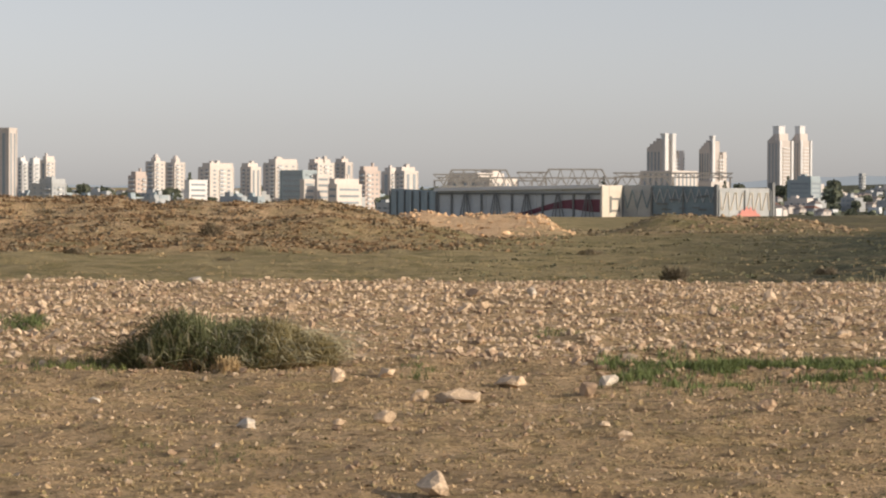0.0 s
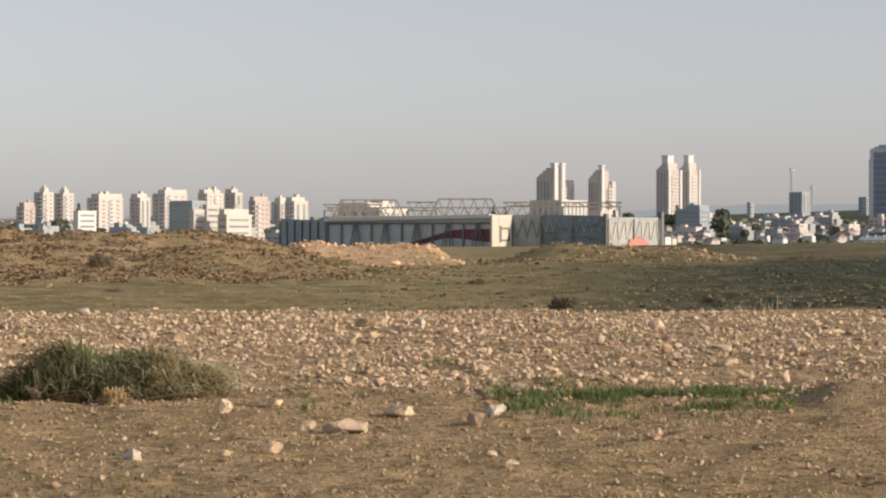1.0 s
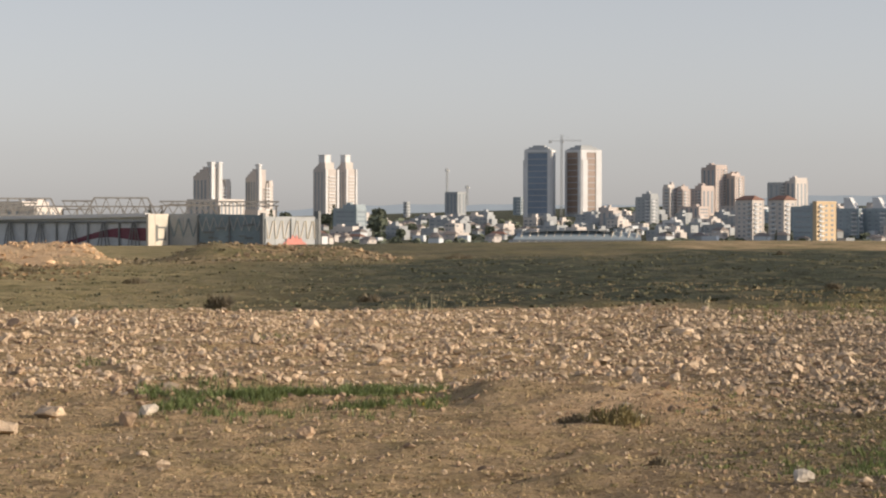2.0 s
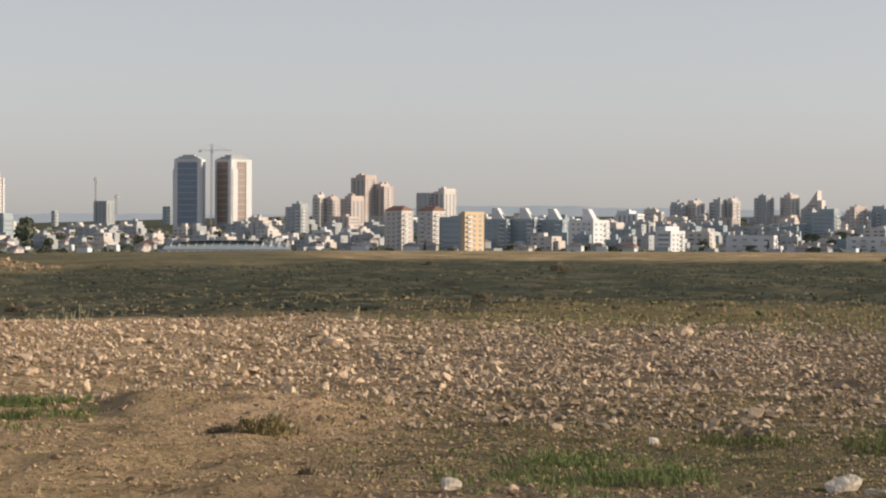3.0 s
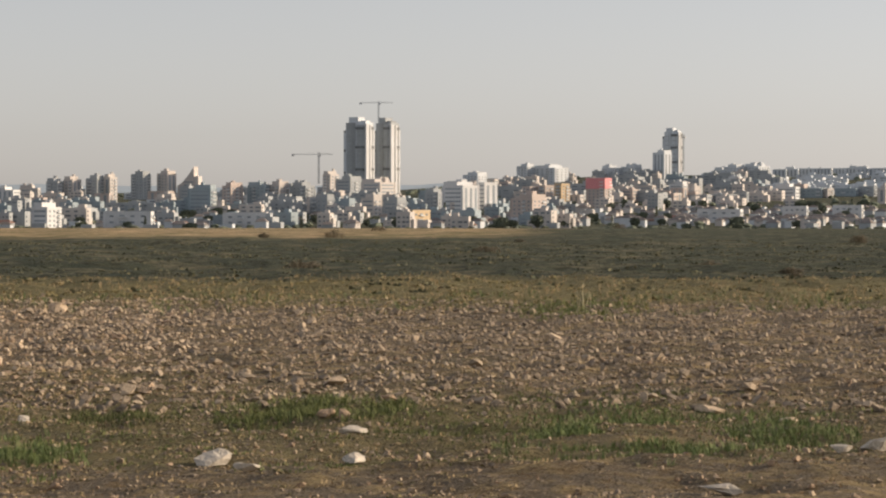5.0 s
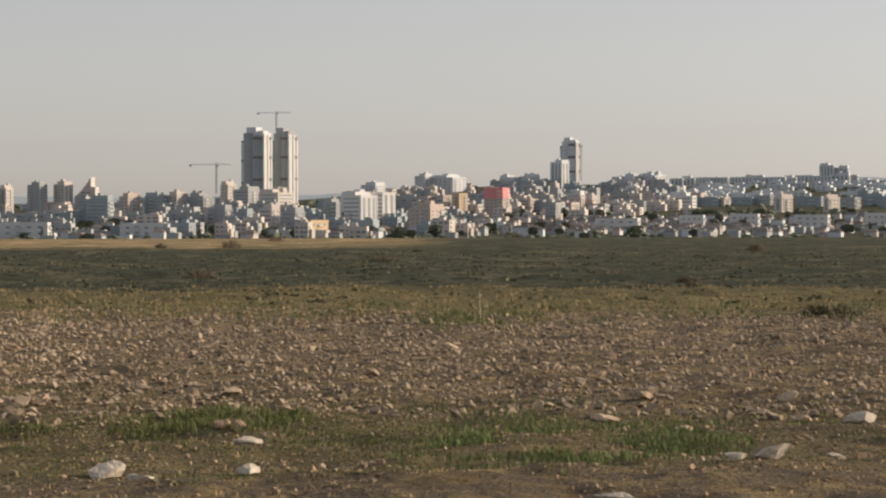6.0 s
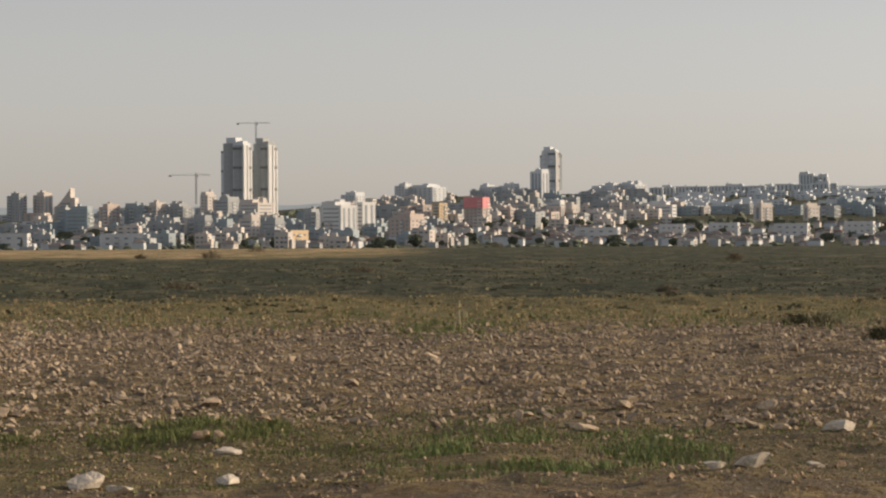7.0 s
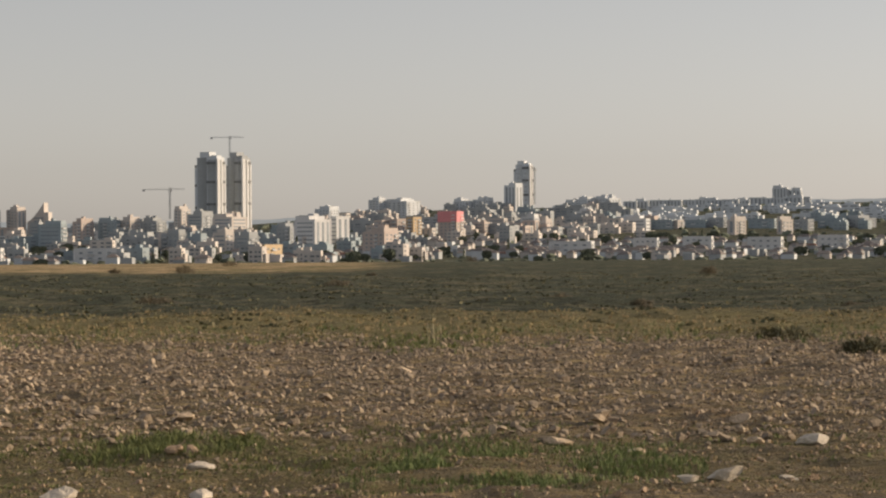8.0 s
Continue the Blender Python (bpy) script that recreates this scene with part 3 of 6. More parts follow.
def bay_tower(az0, az1, top, r, label, wall=WHITE, lit=0.26, front=HAZE_PALE):
    """A very tall tower of clustered bays: lower side bay, broad shaded front with plant floors, pale fins on its flank."""
    az, W = (az0 + az1) / 2, r * radians(az1 - az0)
    h = height_to(top, r, az)
    e = anchor("tower", az, r, 36)
    w, d = (1 - lit) * W / math.cos(radians(36)), lit * W / math.sin(radians(36))
    part("core", boxes((-w * 0.36, w / 2 - 0.6, -d / 2 + 1.2, d / 2, 0, h * 0.93)), wall, e)
    part("side_bay", boxes((-w / 2, -w * 0.34, -d * 0.3, d * 0.5, 0, h * 0.80)), wall, e)
    bm = bmesh.new()
    n = 9
    for k in range(2):
        u0, u1 = (-w * 0.33, w * 0.06) if k == 0 else (w * 0.10, w * 0.47)
        lo, hi = [], []
        for i in range(n + 1):
            t = i / n
            u, v = u0 + (u1 - u0) * t, -d / 2 + 1.0 - 2.6 * math.sin(math.pi * t)
            lo.append(bm.verts.new((u, v, 0)))
            hi.append(bm.verts.new((u, v, h * (0.93 if k == 0 else 0.90))))
        for i in range(n):
            bm.faces.new((lo[i], lo[i + 1], hi[i + 1], hi[i]))
        back = [bm.verts.new((u1, -d / 2 + 1.4, h * (0.93 if k == 0 else 0.90))), bm.verts.new((u0, -d / 2 + 1.4, h * (0.93 if k == 0 else 0.90)))]
        bm.faces.new(hi + back)
    part("bowed_front", bm, front, e, "bowed blue-grey front")
    for k, (v0, v1, top_k) in enumerate(((-0.5, -0.16, 0.91), (-0.02, 0.22, 0.90), (0.34, 0.5, 0.84))):
        part("fin", boxes((w / 2 - 1.0, w / 2 + 1.6, v0 * d, v1 * d, 0, h * top_k)), WHITE, e, "pale vertical fin")
    for z in (0.34, 0.62, 0.86):
        link("plant_floor", PLANT, e, Matrix.LocRotScale((w * 0.28, -d / 2 - 0.6, h * z), None, (w * 0.34, 2.4, 3.2)))
        link("plant_floor", PLANT, e, Matrix.LocRotScale((-w * 0.42, -d * 0.3, h * (z - 0.04)), None, (w * 0.15, 0.6, 3.2)))
        link("plant_floor", PLANT, e, Matrix.LocRotScale((w / 2 + 1.4, d * 0.28, h * z), None, (1.2, d * 0.27, 4.0)))
    for s in range(int(h * 0.86 / 6.6)):
        z = 5 + s * 6.6
        link("floor_band", FLOORBAND, e, Matrix.LocRotScale((-w * 0.135, -d / 2 - 1.4, z), None, (w * 0.2, 0.6, 1.0)))
        link("floor_band", FLOORBAND, e, Matrix.LocRotScale((w * 0.285, -d / 2 - 1.4, z), None, (w * 0.2, 0.6, 1.0)))
    part("crown", boxes((-w * 0.24, w * 0.16, -d * 0.4, d * 0.4, h * 0.93, h), (w * 0.2, w * 0.44, -d * 0.3, d * 0.3, h * 0.93, h * 0.955)), wall, e)
    return tagged(e, label, "tower")


PLANT = mesh_of("plant_floor", boxes((-0.5, 0.5, -0.5, 0.5, -0.5, 0.5)), STEEL)


def crane(az, base, top, r, arm, back, turn=0, label="slim construction tower crane with a lattice jib"):
    e = new("tower_crane")
    zb, zt = EYE + r * math.tan(radians(base)), EYE + r * math.tan(radians(top))
    e.matrix_world = Matrix.Translation((r * math.sin(radians(az)), r * math.cos(radians(az)), zb)) @ pose(0, 0, 0, 0, 0, -az + turn)
    h = zt - zb
    bm = bmesh.new()
    for sx in (-0.8, 0.8):
        for sy in (-0.8, 0.8):
            bar(bm, (sx, sy, 0), (sx, sy, h), 0.35)
    for i in range(int(h / 3)):
        bar(bm, (-0.8, -0.8, i * 3), (0.8, -0.8, i * 3 + 3), 0.2)
        bar(bm, (0.8, -0.8, i * 3), (-0.8, -0.8, i * 3 + 3), 0.2)
    part("mast", bm, GREYW, e)
    z = h * 0.93 if h > 20 else h * 0.85
    bm = bmesh.new()
    n = int(arm / 3)
    for y in (-0.6, 0.6):
        bar(bm, (0, y, z), (arm, y, z), 0.3)
    bar(bm, (0, 0, z + 1.4), (arm, 0, z + 1.0), 0.3)
    for i in range(n):
        bar(bm, (i * 3, -0.6, z), (i * 3 + 1.5, 0, z + 1.3), 0.18)
        bar(bm, (i * 3 + 1.5, 0, z + 1.3), (i * 3 + 3, -0.6, z), 0.18)
    part("jib", bm, GREYW, e)
    bm = boxes((-back, -0.8, -0.6, 0.6, z - 0.2, z + 0.4), (-back, -back + 3, -0.8, 0.8, z - 2.2, z - 0.2))
    part("counter_jib", bm, GREYW, e)
    part("cab", boxes((0.9, 2.4, -1.9, -0.9, z - 2.4, z - 0.3)), WHITE, e)
    bm = bmesh.new()
    bar(bm, (0, 0, h), (arm * 0.7, 0, z + 1.2), 0.14)
    bar(bm, (0, 0, h), (-back, 0, z + 0.3), 0.14)
    part("tie", bm, GREYW, e)
    return tagged(e, label, "crane")


def gable_roof(w, d, z, rise, over=0.5):
    bm = bmesh.new()
    x, y = w / 2 + over, d / 2 + over
    ins = w * 0.22
    v = [bm.verts.new(p) for p in ((-x, -y, z), (x, -y, z), (x, y, z), (-x, y, z), (-x + ins, 0, z + rise), (x - ins, 0, z + rise), (-x, -y, z - 0.25), (x, -y, z - 0.25), (x, y, z - 0.25), (-x, y, z - 0.25))]
    for q in ((0, 1, 5, 4), (1, 2, 5), (2, 3, 4, 5), (3, 0, 4), (6, 7, 1, 0), (7, 8, 2, 1), (8, 9, 3, 2), (9, 6, 0, 3), (9, 8, 7, 6)):
        bm.faces.new([v[i] for i in q])
    return bm


def house_kind(w, d, h, wall, roof, label, flat=False):
    e = new("house")
    part("wall", boxes((-w / 2, w / 2, -d / 2, d / 2, -3, h), (w * 0.1, w / 2 - 0.4, -d / 2 - 1.6, -d / 2, -3, h * 0.55)), wall, e)
    if flat:
        part("parapet", boxes((-w / 2 - 0.15, w / 2 + 0.15, -d / 2 - 0.15, -d / 2 + 0.2, h, h + 0.7), (w / 2 - 0.2, w / 2 + 0.15, -d / 2 + 0.2, d / 2 + 0.15, h, h + 0.7)), wall, e)
        part("water_tank", boxes((-w * 0.2, -w * 0.2 + 1.4, 0, 1.4, h, h + 1.6)), WHITE, e)
    else:
        part("roof", gable_roof(w, d, h, d * 0.26), roof, e)
    for u in (-0.2,):
        link("window", PANE, e, Matrix.LocRotScale((u * w, -d / 2, h * 0.72), None, (1.5, 0.25, 1.3)))
    link("window", PANE, e, Matrix.LocRotScale((w / 2, 0, h * 0.7), None, (0.25, 1.6, 1.3)))
    e.location = (0, -600, -60)
    return tagged(e, label, "house", group="houses of the suburb")


def tree_kind(name, height, spread, label, tall=False, seed=1):
    rng = random.Random(seed)
    e = new(name)
    bm = bmesh.new()
    bmesh.ops.create_cone(bm, segments=6, radius1=height * 0.035, radius2=height * 0.012, depth=height * 0.6, matrix=pose(0, 0, height * 0.3))
    for i in range(4):
        a = rng.uniform(0, 6.28)
        bar(bm, (0, 0, height * 0.35), (math.cos(a) * spread * 0.3, math.sin(a) * spread * 0.3, height * 0.62), height * 0.014)
    part("trunk", bm, BARK, e)
    verts, faces = [], []
    n = 100
    for i in range(n):
        if tall:
            t = rng.random()
            a, q = rng.uniform(0, 6.28), spread * 0.5 * (1 - t) ** 0.6 * rng.uniform(0.5, 1.05)
            c = Vector((q * math.cos(a), q * math.sin(a), height * (0.08 + 0.92 * t)))
        else:
            while True:
                c = Vector([rng.uniform(-1, 1) for _ in range(3)])
                if 0.25 < c.length < 1:
                    break
            k = 1 + 0.25 * math.sin(c.x * 5 + seed) * math.cos(c.y * 4 + seed)
            c = Vector((c.x * spread * 0.5 * k, c.y * spread * 0.5 * k, height * (0.64 + 0.34 * c.z * k)))
        s = spread * rng.uniform(0.12, 0.22)
        for _ in range(2):
            u = Vector([rng.gauss(0, 1) for _ in range(3)]).normalized()
            v = u.orthogonal().normalized()
            b = len(verts)
            verts += [c - u * s - v * s * 0.5, c + u * s - v * s * 0.5, c + u * s * 0.6 + v * s * 0.6, c - u * s * 0.6 + v * s * 0.6]
            faces.append((b, b + 1, b + 2, b + 3))
    crown = new("crown", raw_mesh("crown", np.array(verts), np.array(faces), FOLIAGE))
    crown.parent = e
    e.location = (0, -640, -60)
    return tagged(e, label, "tree", group="trees among the houses")


# ---- the town: single buildings ----
def dome_on(e):
    top = max((o for o in e.children if o.name.startswith("parapet")), key=lambda o: o.name)
    z = max(v.co.z for v in top.data.vertices)
    part("turret", boxes((-2.6, 2.6, -2.6, 2.6, z - 0.6, z + 3)), CREAM, e)
    bm = bmesh.new()
    bmesh.ops.create_uvsphere(bm, u_segments=12, v_segments=8, radius=2.4, matrix=pose(0, 0, z + 3) @ Matrix.Diagonal((1, 1, 1.25, 1)))
    part("dome", bm, CREAM, e, "small pale dome")
    return e


def hip_on(e):
    w = [o for o in e.children if o.name.startswith("parapet")][0]
    xs, ys = [v.co.x for v in w.data.vertices], [v.co.y for v in w.data.vertices]
    z = max(v.co.z for v in w.data.vertices)
    part("roof", gable_roof(max(xs) - min(xs), max(ys) - min(ys), z + 0.3, 3.0, 0.6), TILE, e, "red tiled hipped roof")
    return e


def prism_on(e):
    """A white wedge of a roof light with a sloping back."""
    w = [o for o in e.children if o.name.startswith("parapet")][0]
    z = max(v.co.z for v in w.data.vertices)
    bm = bmesh.new()
    v = [bm.verts.new(p) for p in ((-4, -3, z - 0.6), (6, -3, z - 0.6), (6, 3, z - 0.6), (-4, 3, z - 0.6), (-4, -3, z + 8), (-4, 3, z + 8), (0.5, -3, z + 8), (0.5, 3, z + 8))]
    for q in ((0, 1, 6, 4), (1, 2, 7, 6), (2, 3, 5, 7), (3, 0, 4, 5), (4, 6, 7, 5), (3, 2, 1, 0)):
        bm.faces.new([v[i] for i in q])
    bmesh.ops.recalc_face_normals(bm, faces=bm.faces[:])
    part("roof_prism", bm, WHITE, e, "white sloped roof prism")
    return e


apartment(-9.36, -8.58, 1.495, 1900, TAN, 25, .80, "strip", "strip", 0, label="tall plain tan slab block at the edge of town")
apartment(-8.57, -8.36, 0.911, 2300, WHITE, 40, .5, "grid", "grid", 1)
apartment(-8.36, -8.11, 0.901, 2350, WHITE, 40, .45, "grid", "grid", 1)
apartment(-8.11, -7.82, 0.937, 2300, CREAM, 40, .4, "strip", "grid", 1)
apartment(-8.30, -7.60, 0.483, 1900, GREYW, 30, .6, "grid", "grid", 1)
apartment(-6.35, -5.99, 0.640, 2200, PINK, 40, .4, "grid", "grid", 1)
dome_on(apartment(-6.00, -5.62, 0.847, 2300, CREAM, 40, .45, "grid", "grid", 0, label="cream block with a domed roof turret"))
dome_on(apartment(-5.60, -5.22, 0.826, 2320, CREAM, 40, .45, "grid", "grid", 0, label="cream block with a domed roof turret"))
apartment(-5.22, -4.77, 0.475, 1800, WHITE, 35, .2, None, "band", 0, label="low white hall with a plain roof")
apartment(-4.94, -4.24, 0.819, 2200, CREAM, 42, .32, "grid", "grid", 2)
apartment(-4.09, -3.69, 0.823, 2250, CREAM, 42, .5, "grid", "strip", 1)
apartment(-3.63, -2.95, 0.905, 2300, CREAM, 42, .35, "grid", "grid", 2)
apartment(-2.72, -2.21, 0.909, 2350, CREAM, 42, .35, "grid", "grid", 2)
apartment(-2.19, -1.84, 0.923, 2400, TAN, 42, .6, "grid", "strip", 1)
# Shaded side of the stepped cream block below, its shade painted blue-grey.
apartment(-3.29, -2.57, 0.678, 1800, BLUEW, 45, .62, "band", "grid", 0, label="office block with window bands, shade painted blue-grey")
apartment(-2.88, -2.62, 0.496, 1600, CREAM, 40, .2, None, "band", 0, label="stepped cream office block with dark window bands")
apartment(-2.62, -2.32, 0.600, 1620, CREAM, 40, .2, None, "band", 0, label="stepped cream office block with dark window bands")
apartment(-2.32, -1.65, 0.511, 1600, CREAM, 40, .25, "band", "band", 2, label="stepped cream office block with dark window bands")
apartment(-1.70, -1.28, 0.765, 2000, PINK, 42, .3, "grid", "grid", 1)
apartment(-1.24, -0.90, 0.744, 2250, CREAM, 42, .5, "strip", "grid", 1)
apartment(-0.97, -0.51, 0.757, 2200, CREAM, 42, .4, "grid", "strip", 2)
apartment(0.12, 1.49, 0.637, 1500, CREAM, 30, .6, "strip", "strip", 1)
apartment(4.00, 5.14, 0.695, 2200, CREAM, 36, .55, "strip", "strip", 0)
apartment(6.96, 7.61, 0.600, 2300, BLUEW, 30, .7, "band", "band", 1, label="wide low blue-grey office building")
apartment(8.37, 8.50, 0.659, 3200, GREYW, 40, .5, "grid", "grid", 0)
apartment(9.22, 9.63, 0.862, 3300, GREYW, 40, .6, "strip", "strip", 0, label="unfinished grey concrete tower block")
apartment(10.60, 10.84, 0.760, 3200, BLUEW, 40, .6, "grid", "grid", 0)
apartment(12.37, 12.78, 0.556, 2500, TAN, 40, .6, "strip", "grid", 1)
apartment(13.08, 13.53, 0.831, 2600, GREYW, 40, .65, "grid", "grid", 1)
apartment(13.62, 13.90, 1.014, 2900, CREAM, 40, .5, "grid", "grid", 1)
apartment(13.90, 14.17, 0.980, 2900, PINK, 40, .45, "grid", "grid", 1)
apartment(14.18, 14.66, 0.992, 2950, PINK, 40, .45, "grid", "strip", 2)
apartment(14.40, 14.91, 1.414, 3300, PINK, 40, .55, "strip", "grid", 1, label="tall pale terracotta residential tower")
apartment(14.88, 15.25, 1.242, 3300, PINK, 40, .5, "strip", "grid", 2, label="tall pale terracotta residential tower")
apartment(15.73, 16.08, 1.060, 2900, GREYW, 40, .7, "strip", "grid", 0)
apartment(16.08, 16.52, 1.151, 2900, CREAM, 40, .45, "strip", "strip", 1)
hip_on(apartment(15.09, 15.64, 0.696, 2000, CREAM, 40, .6, "grid", "grid", 0, label="cream block under a red hipped roof"))
hip_on(apartment(15.76, 16.29, 0.696, 1950, CREAM, 40, .55, "grid", "grid", 0, label="cream block under a red hipped roof"))
apartment(16.20, 16.71, 0.571, 1900, BLUEW, 42, .85, "band", "grid", 0)
apartment(16.64, 17.08, 0.674, 1850, ORANGE, 38, .12, None, "grid", 0, label="ochre rendered block with small windows")
prism_on(apartment(17.10, 17.65, 0.532, 2100, BLUEW, 25, .8, "grid", "grid", 0, label="long blue-grey slab block with a white sloped roof prism"))
prism_on(apartment(17.67, 18.22, 0.534, 2100, BLUEW, 25, .8, "grid", "grid", 0, label="long blue-grey slab block with a white sloped roof prism"))
prism_on(apartment(18.24, 18.79, 0.525, 2100, BLUEW, 25, .8, "grid", "grid", 0, label="long blue-grey slab block with a white sloped roof prism"))
prism_on(apartment(18.82, 19.62, 0.517, 2050, WHITE, 30, .6, "grid", "grid", 0, label="white block with a sloped roof prism"))
apartment(20.58, 21.15, 0.398, 1900, WHITE, 30, .5, "band", "grid", 1)
apartment(20.86, 21.22, 0.891, 2900, GREYW, 40, .6, "grid", "grid", 1)
apartment(21.20, 21.54, 0.926, 2900, TAN, 40, .5, "grid", "strip", 1)
apartment(21.65, 22.00, 0.951, 2900, GREYW, 40, .6, "grid", "grid", 1)
apartment(22.00, 22.26, 0.975, 2900, CREAM, 40, .45, "strip", "grid", 1)
apartment(22.55, 22.93, 1.034, 3200, GREYW, 40, .6, "grid", "grid", 1)
apartment(23.07, 23.44, 1.047, 3200, TAN, 40, .55, "grid", "strip", 1)
apartment(23.69, 24.25, 0.763, 2500, BLUEW, 35, .8, "band", "grid", 1)
apartment(24.38, 24.79, 0.811, 2700, PINK, 40, .4, "grid", "grid", 1)
apartment(24.89, 25.32, 0.823, 2700, BLUEW, 40, .8, "grid", "grid", 1)
apartment(25.28, 25.72, 0.836, 2700, TAN, 40, .55, "grid", "grid", 1)
apartment(25.78, 26.24, 0.814, 2700, GREYW, 40, .6, "grid", "grid", 2)
apartment(26.41, 26.73, 1.044, 2900, CREAM, 40, .45, "grid", "grid", 1)
apartment(26.68, 27.19, 0.942, 2850, GREYW, 40, .55, "band", "grid", 2)
apartment(27.19, 27.87, 0.885, 2700, CREAM, 40, .55, "band", "band", 2)
apartment(26.16, 26.64, 0.575, 2400, GREYW, 40, .7, "grid", "grid", 1)
apartment(26.64, 27.07, 0.495, 2300, BLUEW, 40, .7, "grid", "grid", 1)
apartment(27.19, 27.60, 0.576, 2400, CREAM, 40, .6, "band", "grid", 1)
apartment(27.64, 28.10, 0.519, 2350, GREYW, 40, .6, "band", "grid", 1)
apartment(28.16, 28.58, 0.256, 2100, ORANGE, 35, .15, None, "grid", 0, label="low cream villa block in full sun")
apartment(28.49, 28.90, 0.692, 2500, GREYW, 40, .6, "grid", "grid", 1)
apartment(28.84, 29.57, 0.830, 2400, WHITE, 42, .55, "band", "strip", 1, label="white and blue-grey slab block with window bands")
apartment(29.57, 29.94, 0.819, 2420, WHITE, 42, .30, "band", "strip", 0)
apartment(30.22, 30.93, 0.579, 2300, PINK, 30, .6, "grid", "grid", 1)
apartment(30.45, 30.75, 0.739, 2800, PINK, 40, .5, "grid", "grid", 0)
apartment(30.77, 31.08, 0.762, 2800, PINK, 40, .45, "grid", "grid", 0)
apartment(31.10, 31.40, 0.797, 2850, ORANGE, 40, .45, "grid", "grid", 0)
RED_BLOCK = apartment(31.75, 32.25, 0.900, 2800, PINK, 30, .72, "grid", "grid", 0, label="block half wrapped in bright red sheeting")
rb = [o for o in RED_BLOCK.children if o.name.startswith("wall")][0]
rx, ry, rz = (max(v.co[i] for v in rb.data.vertices) for i in range(3))
part("sheeting", boxes((-rx - 0.4, rx + 0.4, -ry - 0.5, ry - 1.0, rz * 0.66, rz + 0.8)), RED, RED_BLOCK, "bright red sheeting")
apartment(29.25, 29.73, 1.025, 3500, HAZE_PALE, 40, .6, "grid", "grid", 1)
apartment(30.34, 30.68, 1.197, 3900, HAZE_PALE, 40, .6, "grid", "grid", 1)
apartment(30.69, 31.38, 1.163, 3900, HAZE_PALE, 40, .6, "grid", "grid", 3)
apartment(32.06, 32.45, 1.162, 4000, HAZE_PALE, 40, .6, "grid", "grid", 2)
apartment(32.45, 32.86, 1.185, 4000, HAZE_PALE, 40, .6, "grid", "grid", 2)
apartment(34.05, 34.56, 1.001, 3700, HAZE_PALE, 40, .6, "grid", "grid", 2)
apartment(34.52, 34.93, 1.183, 3900, HAZE_PALE, 40, .6, "grid", "strip", 2)
apartment(34.93, 35.43, 1.194, 3900, HAZE_PALE, 40, .55, "grid", "strip", 2)
apartment(33.80, 34.05, 0.751, 3000, CREAM, 40, .5, "grid", "grid", 1)
apartment(34.22, 34.78, 0.580, 2900, GREYW, 40, .7, "band", "grid", 1)
# Cream blocks here put the row's sunlit flanks in as paint, blue-grey its shade.
apartment(35.54, 36.03, 0.728, 3100, BLUEW, 20, .9, "grid", "grid", 1)
apartment(36.05, 36.51, 0.702, 3100, BLUEW, 20, .9, "grid", "grid", 1)
apartment(36.51, 36.71, 0.699, 3100, CREAM, 42, .4, None, "grid", 0)
apartment(36.74, 37.19, 0.697, 3150, BLUEW, 20, .9, "grid", "grid", 1)
apartment(37.21, 37.58, 0.739, 3150, GREYW, 40, .8, "grid", "grid", 0)
apartment(37.59, 37.96, 0.759, 2900, CREAM, 42, .4, "strip", "grid", 1)
apartment(38.02, 38.58, 0.709, 3100, BLUEW, 20, .9, "grid", "grid", 1)
apartment(38.58, 38.90, 0.751, 2900, CREAM, 42, .3, "strip", "grid", 1)
apartment(38.93, 39.31, 0.691, 3000, GREYW, 40, .7, "grid", "grid", 1)
apartment(39.41, 39.99, 0.765, 3100, BLUEW, 20, .9, "grid", "grid", 1)
apartment(39.99, 40.55, 0.761, 3100, GREYW, 40, .6, "grid", "grid", 1)
apartment(38.50, 38.81, 1.377, 4400, HAZE_PALE, 18, .9, "strip", "grid", 1, label="high-rise on the far hill, haze painted into its pale walls")
apartment(38.80, 39.08, 1.328, 4400, HAZE_PALE, 18, .9, "strip", "grid", 1, label="high-rise on the far hill, haze painted into its pale walls")
apartment(39.08, 39.26, 1.145, 4400, HAZE_PALE, 18, .9, "grid", "grid", 0, label="high-rise on the far hill, haze painted into its pale walls")
apartment(33.29, 33.52, 0.951, 4000, HAZE_PALE, 40, .6, "grid", "grid", 1)
apartment(34.32, 34.69, 1.127, 4000, HAZE_PALE, 40, .6, "grid", "grid", 1)

stepped_tower(4.12, 4.88, 1.44, 2600, "tan residential tower with pale stair shafts and stepped shoulders", 2)
stepped_tower(5.17, 5.73, 1.40, 2600, "slim tan residential tower with a pale stair shaft", 1)
shouldered_tower(6.54, 7.05, 1.60, 2800, "tan residential tower with a square white roof block")
shouldered_tower(7.00, 7.42, 1.60, 2830, "tan residential tower with a square white roof block")
slab_tower(10.82, 11.43, 1.813, 3000, CURTAIN, 16, 0.88, "high blue glass tower in a white frame")
slab_tower(11.65, 12.37, 1.813, 3000, BRONZE, 48, 0.42, "high bronze glass tower in a pale frame")
crane(11.57, 0.25, 2.03, 3050, 22, 14, 10)
crane(9.25, 0.80, 1.36, 3350, 4, 3, 60)
crane(9.66, 0.60, 1.01, 3350, 4, 3, 60)
# Grey fronts put the shaded side of these two towers into the paint.
bay_tower(26.79, 27.43, 2.143, 3800, "very high blue-white tower of clustered bays", HAZE_PALE, 0.26, GREYW)
bay_tower(27.42, 27.95, 2.133, 3830, "very high grey-white tower of clustered bays", GREYW, 0.34, GREYW)
